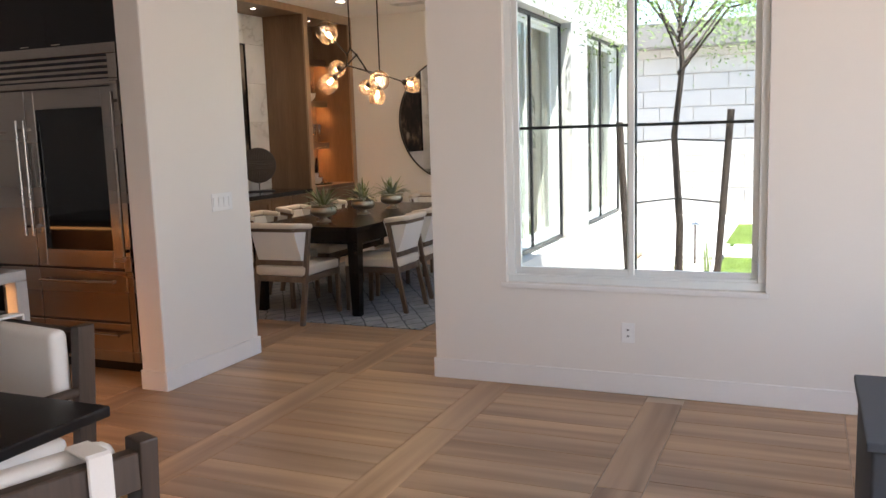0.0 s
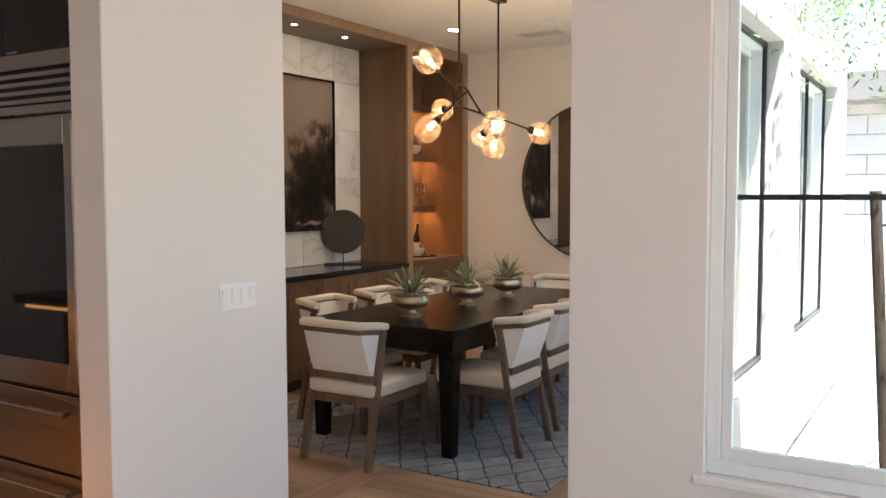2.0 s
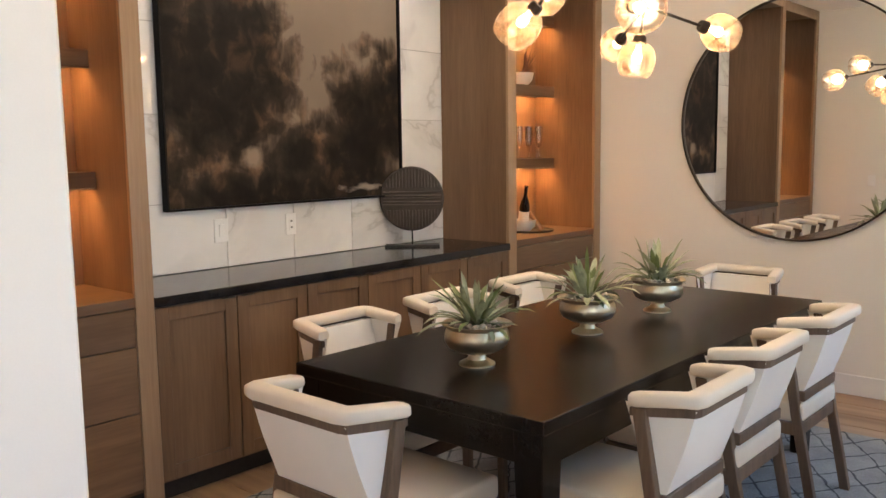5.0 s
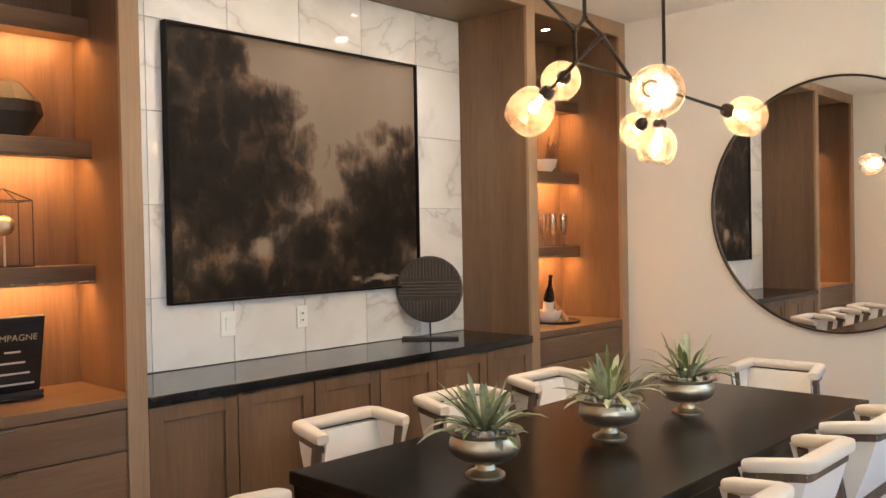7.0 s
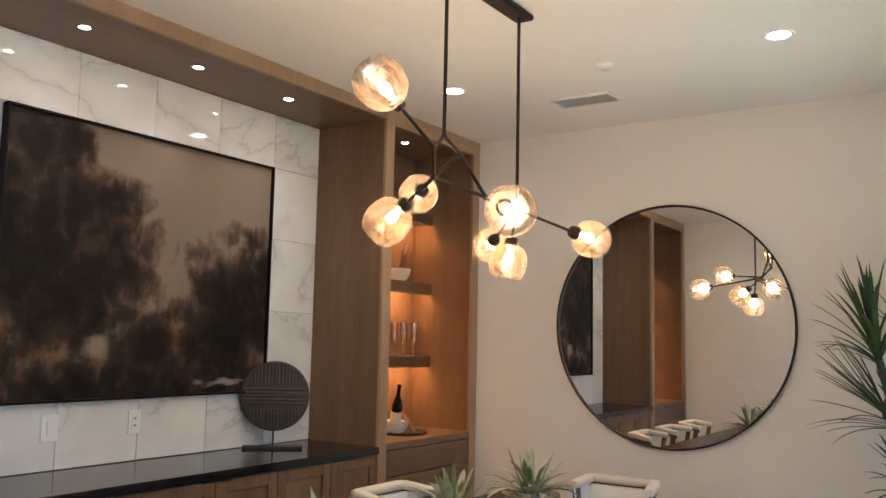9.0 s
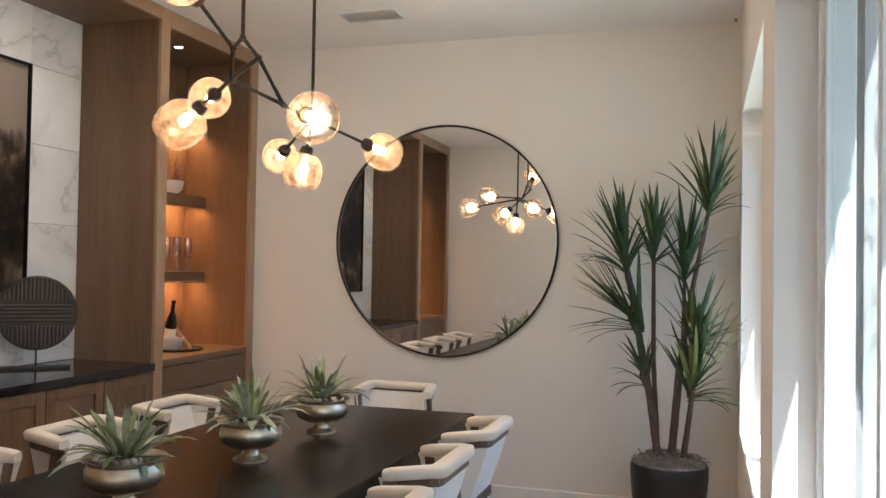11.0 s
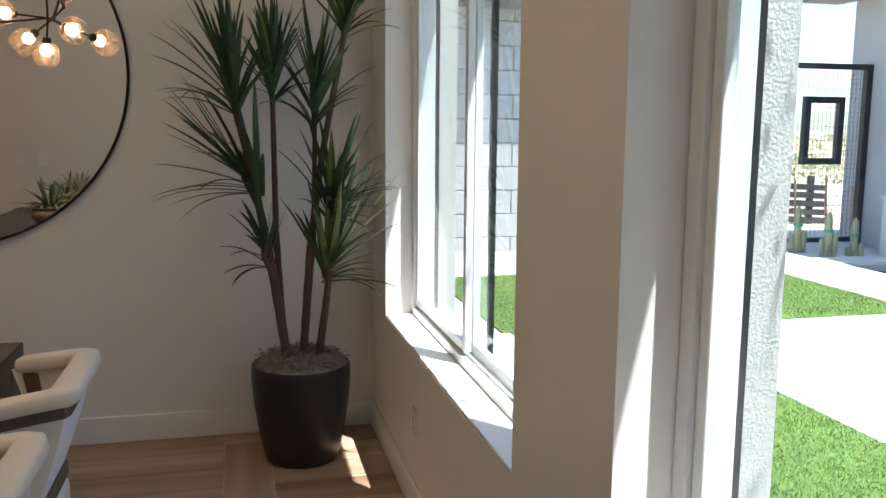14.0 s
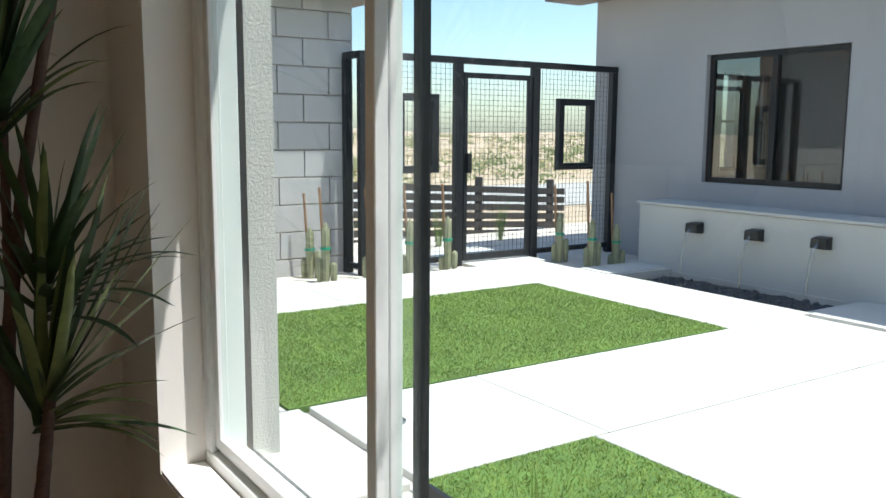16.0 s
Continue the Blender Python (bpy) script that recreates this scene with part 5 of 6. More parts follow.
def lawn(x0, x1, y0, y1, seed):
    t = thing("lawn", "rectangular patch of bright artificial turf in the paving", "lawn", pose(0, 0, 0), "lawn patches", "stuff")
    build("turf", boxes((x0, x1, y0, y1, -0.03, 0.004)), TURF, t)

    def blades(bm):
        r = random.Random(seed)
        n = int((x1 - x0) * (y1 - y0) * 9000)
        for i in range(n):
            x, y = r.uniform(x0, x1), r.uniform(y0, y1)
            a = r.uniform(0, 6.28)
            h, w_ = r.uniform(0.012, 0.026), 0.0028
            dx, dy = math.cos(a) * w_, math.sin(a) * w_
            lx, ly = r.uniform(-0.014, 0.014), r.uniform(-0.014, 0.014)
            bm.faces.new([bm.verts.new((x - dx, y - dy, 0.004)), bm.verts.new((x + dx, y + dy, 0.004)), bm.verts.new((x + lx, y + ly, h))])
    build("grass_blades", blades, BLADES, t)
    return t


lawn(1.194, 4.778, 12.42, 14.687, 3)
lawn(1.28, 2.287, 8.6, 11.245, 4)
structure("lawn_edging", boxes((1.255, 1.277, 8.6, 11.25, -0.03, 0.03)), GATE_STEEL, "thin black steel lawn edging", "edging")

# grey house wing with its window
hw0, hw1, hz0, hz1 = 13.075, 14.775, 0.93, 2.345
FW = ((9.20, 9.88), (10.24, 10.50))
FAR_WALL = [(HX + 0.3, FW[0][0], 16.25, 16.55, -0.3, 3.25), (FW[0][1], FW[1][0], 16.25, 16.55, -0.3, 3.25), (FW[1][1], HX + 6, 16.25, 16.55, -0.3, 3.25)]
FAR_WALL += [(a, b, 16.25, 16.55, z0, z1) for a, b in FW for z0, z1 in ((-0.3, 0.95), (2.35, 3.25))]
wing = thing("house_wing", "grey stucco house wing with a dark framed window", "house", pose(0, 0, 0))
build("wall", boxes((HX, HX + 0.3, 4.0, hw0, -0.3, 3.25), (HX, HX + 0.3, hw1, 16.55, -0.3, 3.25), (HX, HX + 0.3, hw0, hw1, -0.3, hz0), (HX, HX + 0.3, hw0, hw1, hz1, 3.25), *FAR_WALL, (HX + 0.3, HX + 6, 4.0, 4.3, -0.3, 3.25), (HX + 5.7, HX + 6, 4.3, 16.25, -0.3, 3.25)), STUCCO, wing)
build("roof", boxes((HX - 0.62, HX + 6.3, 3.6, 16.9, 3.25, 3.5), (HX - 0.60, HX - 0.001, 3.62, 16.88, 3.12, 3.249)), ROOF, wing)
win = build("window", boxes((HX + 0.06, HX + 0.12, hw0, hw0 + 0.06, hz0, hz1), (HX + 0.06, HX + 0.12, hw1 - 0.06, hw1, hz0, hz1), (HX + 0.06, HX + 0.12, hw0 + 0.06, hw1 - 0.06, hz0, hz0 + 0.06), (HX + 0.06, HX + 0.12, hw0 + 0.06, hw1 - 0.06, hz1 - 0.06, hz1), (HX + 0.05, HX + 0.11, 13.90, 13.97, hz0 + 0.06, hz1 - 0.06), r=0.004), BLACK_FRAME, wing)
build("glass", boxes((HX + 0.085, HX + 0.09, hw0 + 0.06, hw1 - 0.06, hz0 + 0.06, hz1 - 0.06)), HOUSE_GLASS, win)
for a, b in FW:
    build("far_window", boxes((a, a + 0.05, 16.30, 16.36, 0.95, 2.35), (b - 0.05, b, 16.30, 16.36, 0.95, 2.35), (a + 0.05, b - 0.05, 16.30, 16.36, 0.95, 1.0), (a + 0.05, b - 0.05, 16.30, 16.36, 2.30, 2.35), (a + 0.05, b - 0.05, 16.31, 16.35, 1.63, 1.67)), BLACK_FRAME, wing)
build("floor", boxes((HX + 0.3, HX + 5.7, 4.3, 16.25, -0.05, 0.0)), CONCRETE, wing)
build("ceiling", boxes((HX + 0.3, HX + 5.7, 4.3, 16.25, 3.0, 3.2)), CEILING, wing)

# fountain
fo = thing("wall_fountain", "concrete wall fountain with three dark spouts", "fountain", pose(0, 0, 0))
build("wall", boxes((6.72, HX - 0.002, 11.2, 15.2, -0.3, 0.68), r=0.01), CONCRETE, fo)
build("cap", boxes((6.69, HX - 0.002, 11.18, 15.22, 0.681, 0.71), r=0.004), CONCRETE, fo)
build("basin_edge", boxes((5.82, 5.90, 12.43, 14.75, -0.3, -0.01), (5.9, 6.718, 12.43, 12.5, -0.3, -0.01), (5.9, 6.718, 14.68, 14.75, -0.3, -0.01)), CONCRETE, fo)
for y in (14.345, 13.60, 12.875):
    build("spout", lambda bm: hexa(bm, [(6.60, y - 0.085, 0.43), (6.72, y - 0.07, 0.42), (6.72, y + 0.07, 0.42), (6.60, y + 0.085, 0.43)], [(6.60, y - 0.075, 0.525), (6.72, y - 0.07, 0.54), (6.72, y + 0.07, 0.54), (6.60, y + 0.075, 0.525)], 0.004), BLACK_FRAME, fo)
    build("water_jet", lambda bm: tube(bm, [(6.60, y, 0.47), (6.55, y + 0.01, 0.42), (6.50, y + 0.012, 0.28), (6.465, y, 0.08), (6.455, y - 0.005, -0.10)], [0.02, 0.016, 0.011, 0.012, 0.014], 8), CLEAR_GLASS, fo, 60)


def basin_stones(bm):
    r = random.Random(21)
    for i in range(1500):
        s = r.uniform(0.025, 0.055)
        mm = Matrix.Translation((r.uniform(5.93, 6.69), r.uniform(12.53, 14.65), -0.13 + r.uniform(-0.02, 0.02))) @ Euler((r.random() * 6, r.random() * 6, 0)).to_matrix().to_4x4() @ Matrix.Diagonal((s * 1.2, s, s * 0.6, 1))
        bmesh.ops.create_icosphere(bm, subdivisions=1, radius=1, matrix=mm)


tagged(build("basin_stones", basin_stones, WET_STONE, None, 60), "dark wet pebbles in the fountain basin", "stones", "", "stuff")

# masonry block house corner
BX1, BY = 3.72, 16.52
bw_ = thing("block_wall", "grey masonry block wall of the neighbouring house wing", "wall", pose(0, 0, 0), "", "structure")
build("core", boxes((-6, BX1 - 0.01, BY + 0.012, BY + 0.3, -0.3, 3.15)), GROUT, bw_)
build("eave", boxes((-6.3, BX1 + 0.35, BY - 0.45, BY + 0.8, 2.86, 3.25)), ROOF, bw_)
build("soffit_board", boxes((-6.3, BX1 + 0.34, BY - 0.44, BY + 0.01, 2.835, 2.859)), ROOF, bw_)


# gate and mesh fence
def wire_grid(bm, x0, x1, z0, z1, y, step=0.058, r=0.0017):
    n = int((x1 - x0) / step)
    for i in range(1, n):
        x = x0 + (x1 - x0) * i / n
        rbox(bm, x - r, x + r, y - r, y + r, z0, z1)
    n = int((z1 - z0) / step)
    for i in range(1, n):
        z = z0 + (z1 - z0) * i / n
        rbox(bm, x0, x1, y + r, y + 3 * r, z - r, z + r)


gf = thing("gate_fence", "black steel gate and wire mesh fence panels", "fence", pose(0, 0, 0))
P = 0.06
build("posts", boxes(*[(x, x + 0.10, GY, GY + 0.08, -0.05, 2.22) for x in (3.61, 4.80, 5.895)], (7.16, 7.249, GY, GY + 0.08, -0.05, 2.22), (3.58, 3.66, 16.42, 16.50, -0.05, 2.22), r=0.003), GATE_STEEL, gf)
build("rails", boxes((3.61, 7.249, GY - 0.001, GY + 0.081, 2.221, 2.29), (3.71, 4.80, GY + 0.02, GY + 0.06, 0.03, 0.09), (5.995, 7.16, GY + 0.02, GY + 0.06, 0.03, 0.09), (3.59, 3.66, GY + 0.081, 16.50, 2.221, 2.29), (3.60, 3.65, GY + 0.08, 16.42, 0.03, 0.08)), GATE_STEEL, gf)
build("wire_mesh", lambda bm: (wire_grid(bm, 3.71, 4.80, 0.09, 2.22, GY + 0.04), wire_grid(bm, 5.995, 7.16, 0.09, 2.22, GY + 0.04)), GATE_STEEL, gf)
for a, b in ((4.06, 4.58), (6.30, 6.87)):
    build("porthole_frame", boxes((a, a + 0.08, GY, GY + 0.08, 1.03, 1.88), (b - 0.08, b, GY, GY + 0.08, 1.03, 1.88), (a + 0.08, b - 0.08, GY, GY + 0.08, 1.03, 1.11), (a + 0.08, b - 0.08, GY, GY + 0.08, 1.80, 1.88), r=0.003), GATE_STEEL, gf)
gt = build("gate", boxes((4.915, 4.965, GY + 0.01, GY + 0.06, 0.02, 2.13), (5.83, 5.88, GY + 0.01, GY + 0.06, 0.02, 2.13), (4.965, 5.83, GY + 0.01, GY + 0.06, 2.07, 2.13), (4.965, 5.83, GY + 0.01, GY + 0.06, 0.02, 0.10), r=0.003), GATE_STEEL, gf)
build("gate_mesh", lambda bm: wire_grid(bm, 4.965, 5.83, 0.10, 2.07, GY + 0.035), GATE_STEEL, gt)
build("latch", boxes((4.93, 4.985, GY - 0.05, GY + 0.01, 1.02, 1.24), r=0.004), GATE_STEEL, gt)

# slatted fence and road beyond
sf = thing("slat_fence", "dark horizontal slat fence beyond the gate", "fence", pose(0, 0, 0))
for i in range(7):
    build("slat", lambda bm: hexa(bm, [(3.4, 18.6, -0.02 + i * 0.132), (8.6, 18.6, -0.30 + i * 0.132), (8.6, 18.625, -0.30 + i * 0.132), (3.4, 18.625, -0.02 + i * 0.132)], [(3.4, 18.6, 0.075 + i * 0.132), (8.6, 18.6, -0.205 + i * 0.132), (8.6, 18.625, -0.205 + i * 0.132), (3.4, 18.625, 0.075 + i * 0.132)]), SLAT, sf)
build("posts", boxes(*[(x, x + 0.09, 18.626, 18.70, -0.4, 1.0 - (x - 3.4) * 0.054) for x in (3.9, 5.3, 6.9, 8.3)]), SLAT, sf)
structure("road", boxes((-60, 80, 24, 31, -0.295, -0.27)), ROAD, "pale desert road beyond the fence", "road")


def bush(bm, x, y, z, s, r, n=60):
    for i in range(n):
        a, t = r.uniform(0, 6.28), r.random()
        rad = s * math.sqrt(r.random())
        h = s * 0.75 * (1 - (rad / s) ** 2) * (0.4 + 0.6 * t)
        k = s * r.uniform(0.08, 0.2)
        p = Vector((x + rad * math.cos(a), y + rad * math.sin(a), z + h))
        u = Vector((r.uniform(-1, 1), r.uniform(-1, 1), r.uniform(-0.4, 1))).normalized() * k
        v_ = u.orthogonal().normalized() * k * 0.8
        bm.faces.new([bm.verts.new(p), bm.verts.new(p + u + v_ * 0.6), bm.verts.new(p + u * 1.6 - v_ * 0.3)])
        bm.faces.new([bm.verts.new(p), bm.verts.new(p + v_ - u * 0.4), bm.verts.new(p + v_ * 1.5 + u * 0.5)])


def hill_z(x, y):
    d = max(0.0, y - 45)
    return -0.3 + 0.027 * d * (0.8 + 0.35 * noise.noise((x * 0.012, y * 0.01, 3))) - (0.00011 * d * d if d < 120 else 0.00011 * 120 * 120 + (d - 120) * 0.015)


def hills(bm):
    nx, ny = 60, 40
    vs_ = [[bm.verts.new((-220 + 520 * i / nx, 42 + 260 * j / ny, hill_z(-220 + 520 * i / nx, 42 + 260 * j / ny) + 0.25 * noise.noise((i * 0.9, j * 0.9, 1)))) for i in range(nx + 1)] for j in range(ny + 1)]
    for j in range(ny):
        for i in range(nx):
            bm.faces.new((vs_[j][i], vs_[j][i + 1], vs_[j + 1][i + 1], vs_[j + 1][i]))


structure("hillside", hills, DESERT, "low desert hillside with scattered scrub", "hill")


def scrub(seed, count, smin, smax):
    def fill(bm):
        r = random.Random(seed)
        for i in range(count):
            y = 32 + 130 * r.random() ** 1.5
            x = r.uniform(-6, 10 + y * 1.05)
            bush(bm, x, y, max(-0.3, hill_z(x, y)) - 0.05, r.uniform(smin, smax), r, 46)
    return fill


tagged(build("desert_scrub", scrub(5, 420, 0.6, 1.5), SCRUB), "green desert scrub on the hillside", "scrub", "", "stuff")
tagged(build("dry_brush", scrub(6, 320, 0.4, 1.1), SCRUB_DRY), "dry golden brush on the hillside", "scrub", "", "stuff")


# cacti tied to canes along the fence
def cactus(x, y, h, seed, cane=0.55):
    r = random.Random(seed)
    c = thing("column_cactus", "young column cactus tied to a wooden cane", "cactus", pose(x, y, -0.03), "cacti along the fence")

    def column(bm, cx, cy, hh, rad):
        n, rows = 16, 9
        rings = []
        for j in range(rows + 1):
            f = j / rows
            rr = rad * (0.85 + 0.25 * math.sin(f * 2.6)) * (1.0 if f < 0.85 else math.sqrt(max(0.0, 1 - ((f - 0.85) / 0.152) ** 2)))
            rings.append([bm.verts.new((cx + rr * (1 if k % 2 else 0.8) * math.cos(6.2832 * k / n), cy + rr * (1 if k % 2 else 0.8) * math.sin(6.2832 * k / n), hh * f)) for k in range(n)])
        for a, b in zip(rings, rings[1:]):
            for k in range(n):
                bm.faces.new((a[k], a[(k + 1) % n], b[(k + 1) % n], b[k]))
        bm.faces.new(rings[-1])
    build("stem", lambda bm: (column(bm, 0, 0, h, 0.040), column(bm, 0.07, -0.03, h * r.uniform(0.3, 0.6), 0.034), column(bm, -0.05, 0.04, h * r.uniform(0.25, 0.45), 0.03)), CACTUS, c, 50)
    if cane:
        build("cane", lambda bm: tube(bm, [(0.02, 0.06, 0.0), (-0.03, 0.07, h + cane * 0.7)], 0.014, 8), CANE, c, 50)
        build("tie", lambda bm: lathe(bm, [(0.052, h * 0.55), (0.057, h * 0.57), (0.052, h * 0.60)], 14), TIE, c, 50)


for i, (x, y, h, cn) in enumerate(((3.10, 16.30, 0.52, 0.5), (3.12, 15.97, 0.60, 0.5), (3.60, 15.90, 0.55, 0.55), (4.07, 15.92, 0.6, 0.5), (4.57, 15.95, 0.60, 0.5), (6.05, 15.80, 0.58, 0.45), (6.12, 15.33, 0.55, 0.6), (6.42, 15.25, 0.48, 0.5), (3.85, 15.98, 0.7, 0))):
    cactus(x, y, h, i, cn)

# path light
pth = thing("path_light", "slim bronze path light with a round cap", "lamp", pose(0.98, 10.96, -0.04))
build("stem", lambda bm: tube(bm, [(0, 0, 0), (0, 0, 0.45)], 0.012, 10), STAKE, pth, 50)
build("cap", lambda bm: lathe(bm, [(0, 0.485), (0.016, 0.482), (0.056, 0.455), (0.056, 0.449), (0, 0.452)], 20), NICKEL, pth, 40)


def grass_tuft(x, y, s, seed):
    r = random.Random(seed)
    t = thing("grass_tuft", "tuft of slender desert grass in the gravel", "plant", pose(x, y, -0.04), "grass tufts")

    def fill(bm):
        for i in range(30):
            a = r.uniform(0, 6.28)
            k = r.uniform(0.02, 0.28)
            blade(bm, (0.05 * math.cos(a) * r.random(), 0.05 * math.sin(a) * r.random(), 0), (math.cos(a) * k, math.sin(a) * k, 1), s * r.uniform(0.5, 1), 0.006, 0.25, r, 4)
    build("blades", fill, TREE_LEAF, t)


for i, (x, y, s) in enumerate(((1.18, 10.35, 0.50), (0.95, 8.0, 0.45), (1.75, 8.1, 0.4), (1.0, 9.5, 0.4), (4.2, 17.6, 0.7), (5.6, 17.7, 0.6), (6.7, 17.8, 0.7), (4.9, 17.9, 0.6))):
    grass_tuft(x, y, s, 40 + i)


# staked young tree outside the kitchen window
def young_tree():
    t = thing("staked_tree", "young desert tree tied between two wooden stakes", "tree", pose(1.22, 7.75, -0.04))
    r = random.Random(77)
    build("trunk", lambda bm: tube(bm, [(0, 0, 0), (0.02, 0.01, 0.8), (-0.03, 0.03, 1.5), (0.03, 0.0, 2.0), (0.0, 0.05, 2.5)], [0.034, 0.028, 0.024, 0.020, 0.014], 10), STAKE, t, 50)
    ends = []

    def limbs(bm):
        for i in range(12):
            a = i * 0.75 + r.uniform(-0.2, 0.2)
            z0 = r.uniform(1.9, 2.5)
            l = r.uniform(0.7, 1.25)
            p0 = Vector((0, 0, z0))
            p1 = p0 + Vector((math.cos(a) * l * 0.5, math.sin(a) * l * 0.5, l * 0.55))
            p2 = p0 + Vector((math.cos(a) * l * 0.95, math.sin(a) * l * 0.95, l * 0.6))
            p3 = p2 + Vector((math.cos(a) * 0.25, math.sin(a) * 0.25, -0.25))
            tube(bm, [p0, p1, p2, p3], [0.012, 0.008, 0.005, 0.002], 6)
            for k in range(7):
                ends.append(p1.lerp(p2, k / 6) if k < 4 else p2.lerp(p3, (k - 3) / 3))
    build("limbs", limbs, STAKE, t, 50)

    def crown(bm):
        for e in ends:
            for k in range(110):
                p = e + Vector((r.gauss(0, 0.15), r.gauss(0, 0.15), r.gauss(-0.08, 0.15)))
                u = Vector((r.uniform(-1, 1), r.uniform(-1, 1), r.uniform(-1, 0.3))).normalized() * r.uniform(0.012, 0.026)
                v_ = u.orthogonal().normalized() * 0.006
                bm.faces.new([bm.verts.new(p - v_), bm.verts.new(p + u), bm.verts.new(p + v_), bm.verts.new(p - u)])
    build("leaves", crown, TREE_LEAF, t)
    for (x, y, z, bx, by) in ((0.837, 7.45, 1.57, 0.93, 7.45), (1.615, 7.62, 1.64, 1.50, 7.62)):
        build("stake", lambda bm: tube(bm, [(bx - 1.22, by - 7.75, 0), (x - 1.22, y - 7.75, z + 0.04)], 0.026, 12), STAKE, t, 50)
    build("tie", lambda bm: (tube(bm, [(-0.33, -0.27, 1.0), (0, 0, 1.02), (0.34, -0.13, 1.0)], 0.007, 6), tube(bm, [(-0.36, -0.28, 1.45), (-0.03, 0.03, 1.47), (0.36, -0.13, 1.45)], 0.007, 6)), BLACK_FRAME, t, 50)


young_tree()


# ---- pieces: marble tiles, masonry blocks, paving slabs, floor tiles ----
def piece_mesh(name, sx, sy, sz, material, r=0.002):
    """A piece centred on its base middle, shared by all alike pieces."""
    bm = bmesh.new()
    rbox(bm, -sx / 2, sx / 2, -sy / 2, sy / 2, 0, sz, r)
    bmesh.ops.recalc_face_normals(bm, faces=bm.faces)
    me = bpy.data.meshes.new(name)
    bm.to_mesh(me)
    bm.free()
    me.materials.append(material)
    return me


def lay(name, me, parent, m):
    ob = new(name, me)
    ob.parent = parent
    ob.matrix_local = m
    return ob


splash = thing("marble_backsplash", "polished white marble tiles behind the counter", "wall", pose(0, 0, 0), "", "structure")
build("grout", boxes((-3.8115, -3.801, C0 + 0.001, C1 - 0.001, 0.929, SOFFIT - 0.001)), plain("pale_grout", (0.42, 0.40, 0.38), 0.9, vary=0.05), splash)
ys = [C0 + 0.002, 7.468, 7.914, 8.362, 8.807, 9.250, C1 - 0.002]
zs = [0.930, 1.280, 1.722, 2.165, 2.606, SOFFIT - 0.002]
for a, b in zip(ys, ys[1:]):
    for c, d in zip(zs, zs[1:]):
        me = piece_mesh("tile", 0.0085, b - a - 0.003, d - c - 0.003, MARBLE, 0.001)
        lay("tile", me, splash, pose(-3.7965, (a + b) / 2, c + 0.0015))

BL, BH = 0.572, 0.283
block = piece_mesh("block", BL - 0.012, 0.03, BH - 0.012, BLOCK, 0.004)
half_block = piece_mesh("half_block", BL / 2 - 0.012, 0.03, BH - 0.012, BLOCK, 0.004)
for j in range(11):
    z = -0.13 + j * BH
    x = BX1 - 0.001
    if j % 2 == 1:
        lay("block", half_block, bw_, pose(x - BL / 4, BY, z))
        x -= BL / 2
    for k in range(12):
        lay("block", block, bw_, pose(x - BL / 2, BY, z))
        x -= BL

paving = thing("paving", "large pale concrete paving slabs around the lawns", "pavement", pose(0, 0, 0), "", "structure")


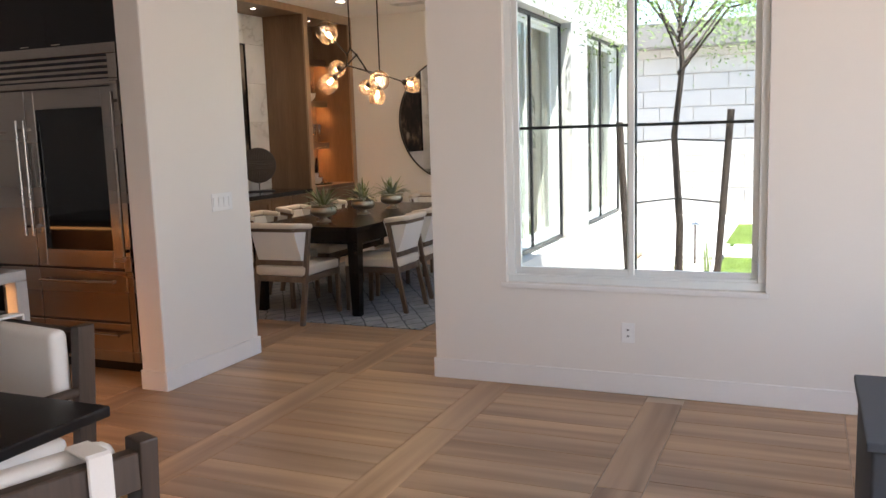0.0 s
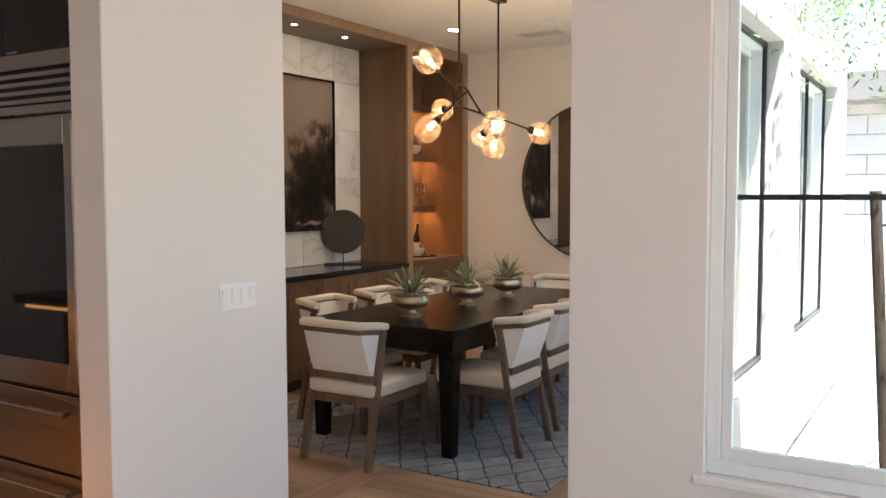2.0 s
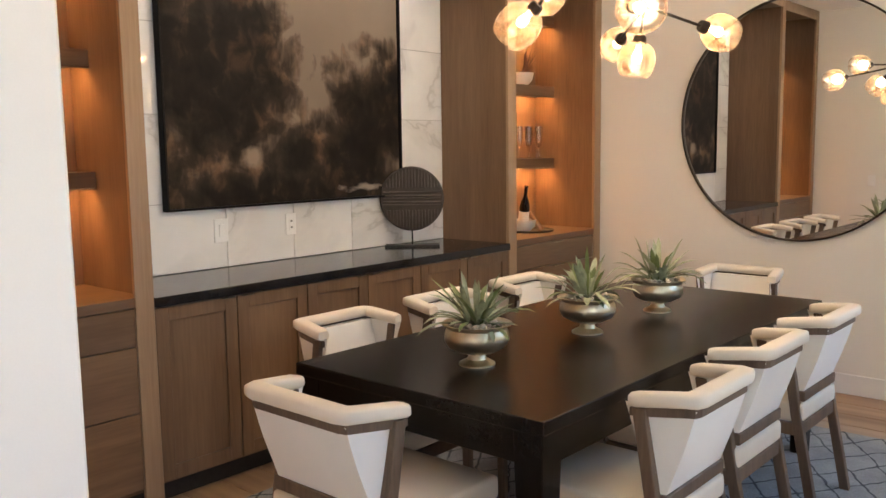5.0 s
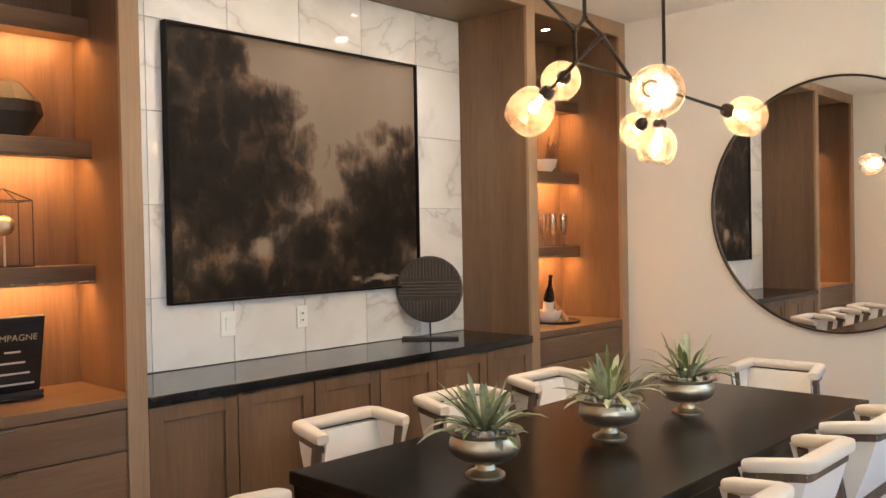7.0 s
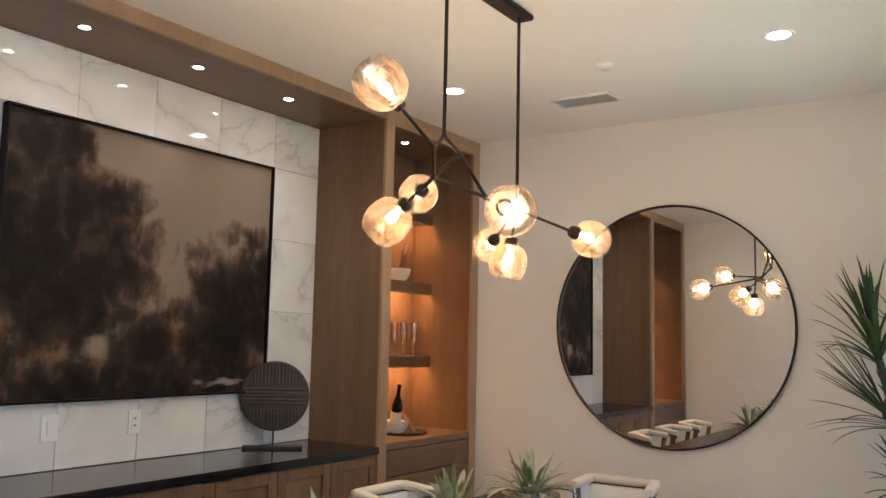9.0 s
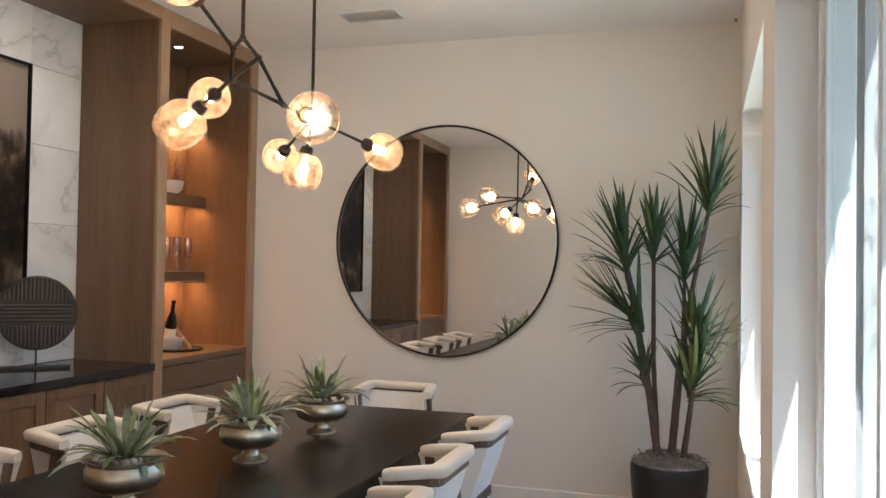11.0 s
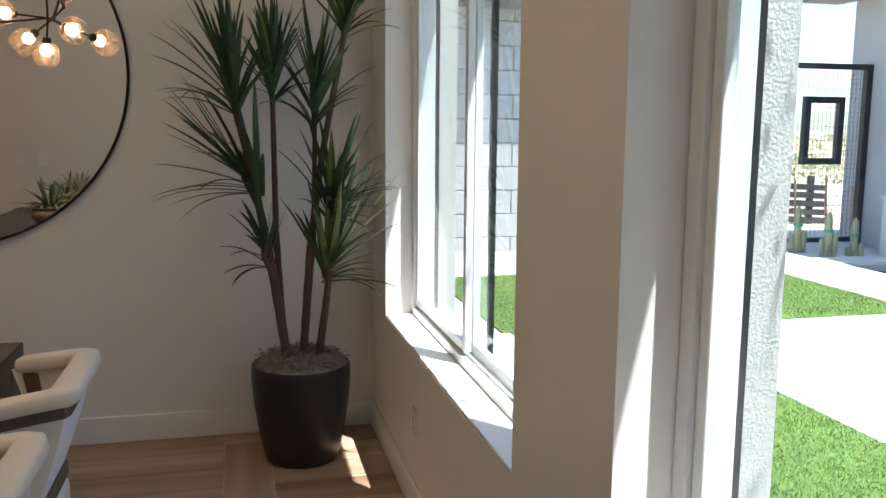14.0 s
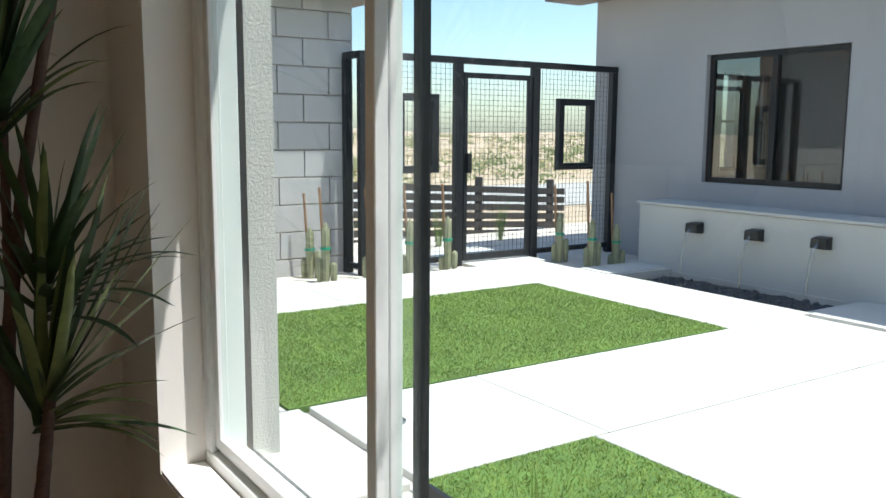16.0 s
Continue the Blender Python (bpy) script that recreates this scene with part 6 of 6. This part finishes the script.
def slabs():
    """Slabs between the lawns, the planting strip and the fountain."""
    out = []
    for y0, y1 in ((14.70, 15.85),):
        out += [(x, min(x + 1.2, 5.78), y0, y1) for x in (0.35, 1.55, 2.75, 3.95, 5.15)]
    out += [(4.79, 5.80, y, y + 1.13) for y in (12.42, 13.55)]
    out += [(0.35, 1.182, y, y + 1.13) for y in (12.42, 13.55)]
    out += [(x, min(x + 1.1, 5.80), 11.258, 12.41) for x in (1.3, 2.4, 3.5, 4.6)]
    out += [(x, x + 1.2, y, y + 1.3) for x in (2.30, 3.50, 4.70, 5.90) for y in (6.1, 7.4, 8.7, 9.95)]
    out += [(5.81, 6.71, 11.26, 12.42), (5.81, 6.71, 14.76, 15.2), (4.91, 5.9, 15.86, 17.2), (0.325, 1.25, 11.258, 12.41)]
    return out


for x0, x1, y0, y1 in slabs():
    me = piece_mesh("slab", x1 - x0 - 0.008, y1 - y0 - 0.008, 0.06, PAVER, 0.004)
    lay("slab", me, paving, pose((x0 + x1) / 2, (y0 + y1) / 2, -0.058))

floor = thing("floor", "wood-look porcelain planks laid in framed squares", "floor", pose(0, 0, 0), "", "structure")
PW, PER, FIELD = 0.204, 1.02, 0.816
field = piece_mesh("plank", FIELD - 0.004, PW - 0.004, 0.010, PLANK, 0.0012)
band = piece_mesh("plank_long", 1.22 - 0.004, PW - 0.004, 0.010, PLANK, 0.0012)


def inside(x, y):
    if y < 5.85:
        return -5.9 < x < 4.3
    if y < 6.012:
        return -1.47 < x < 0.0
    return -3.85 < x < 0.05


near, far = [], []
for c in range(-6, 5):
    bx = -0.714 + PER * c
    for k in range(70):
        y = -2.7 + PW * k + PW / 2
        x = bx + PW + FIELD / 2
        if inside(x, y) or inside(x + 0.38, y) or inside(x - 0.38, y):
            near_enough = -2.1 < x < 2.4 and 3.3 < y < 10.8 and not (-3.0 < x < -0.75 and 7.1 < y < 9.9)
            (near if near_enough else far).append((field, pose(x, y, -0.0105)))
    for k in range(12):
        y = -2.7 + 1.22 * k + 0.61 + (0.35 if c % 2 else -0.1)
        x = bx + PW / 2
        if inside(x, y):
            (near if -2.9 < x < 2.4 and 2.8 < y < 10.8 else far).append((band, pose(x, y, -0.0105, 0, 0, 90)))
for me, m in near:
    lay("plank", me, floor, m)
bm = bmesh.new()
for me, m in far:
    tmp = bmesh.new()
    tmp.from_mesh(me)
    tmp.transform(m)
    t_me = bpy.data.meshes.new("t")
    tmp.to_mesh(t_me)
    bm.from_mesh(t_me)
    bpy.data.meshes.remove(t_me)
    tmp.free()
me = bpy.data.meshes.new("far_planks")
bm.to_mesh(me)
bm.free()
me.materials.append(PLANK)
fp = new("far_planks", me)
fp.parent = floor
tagged(fp, kind="stuff")
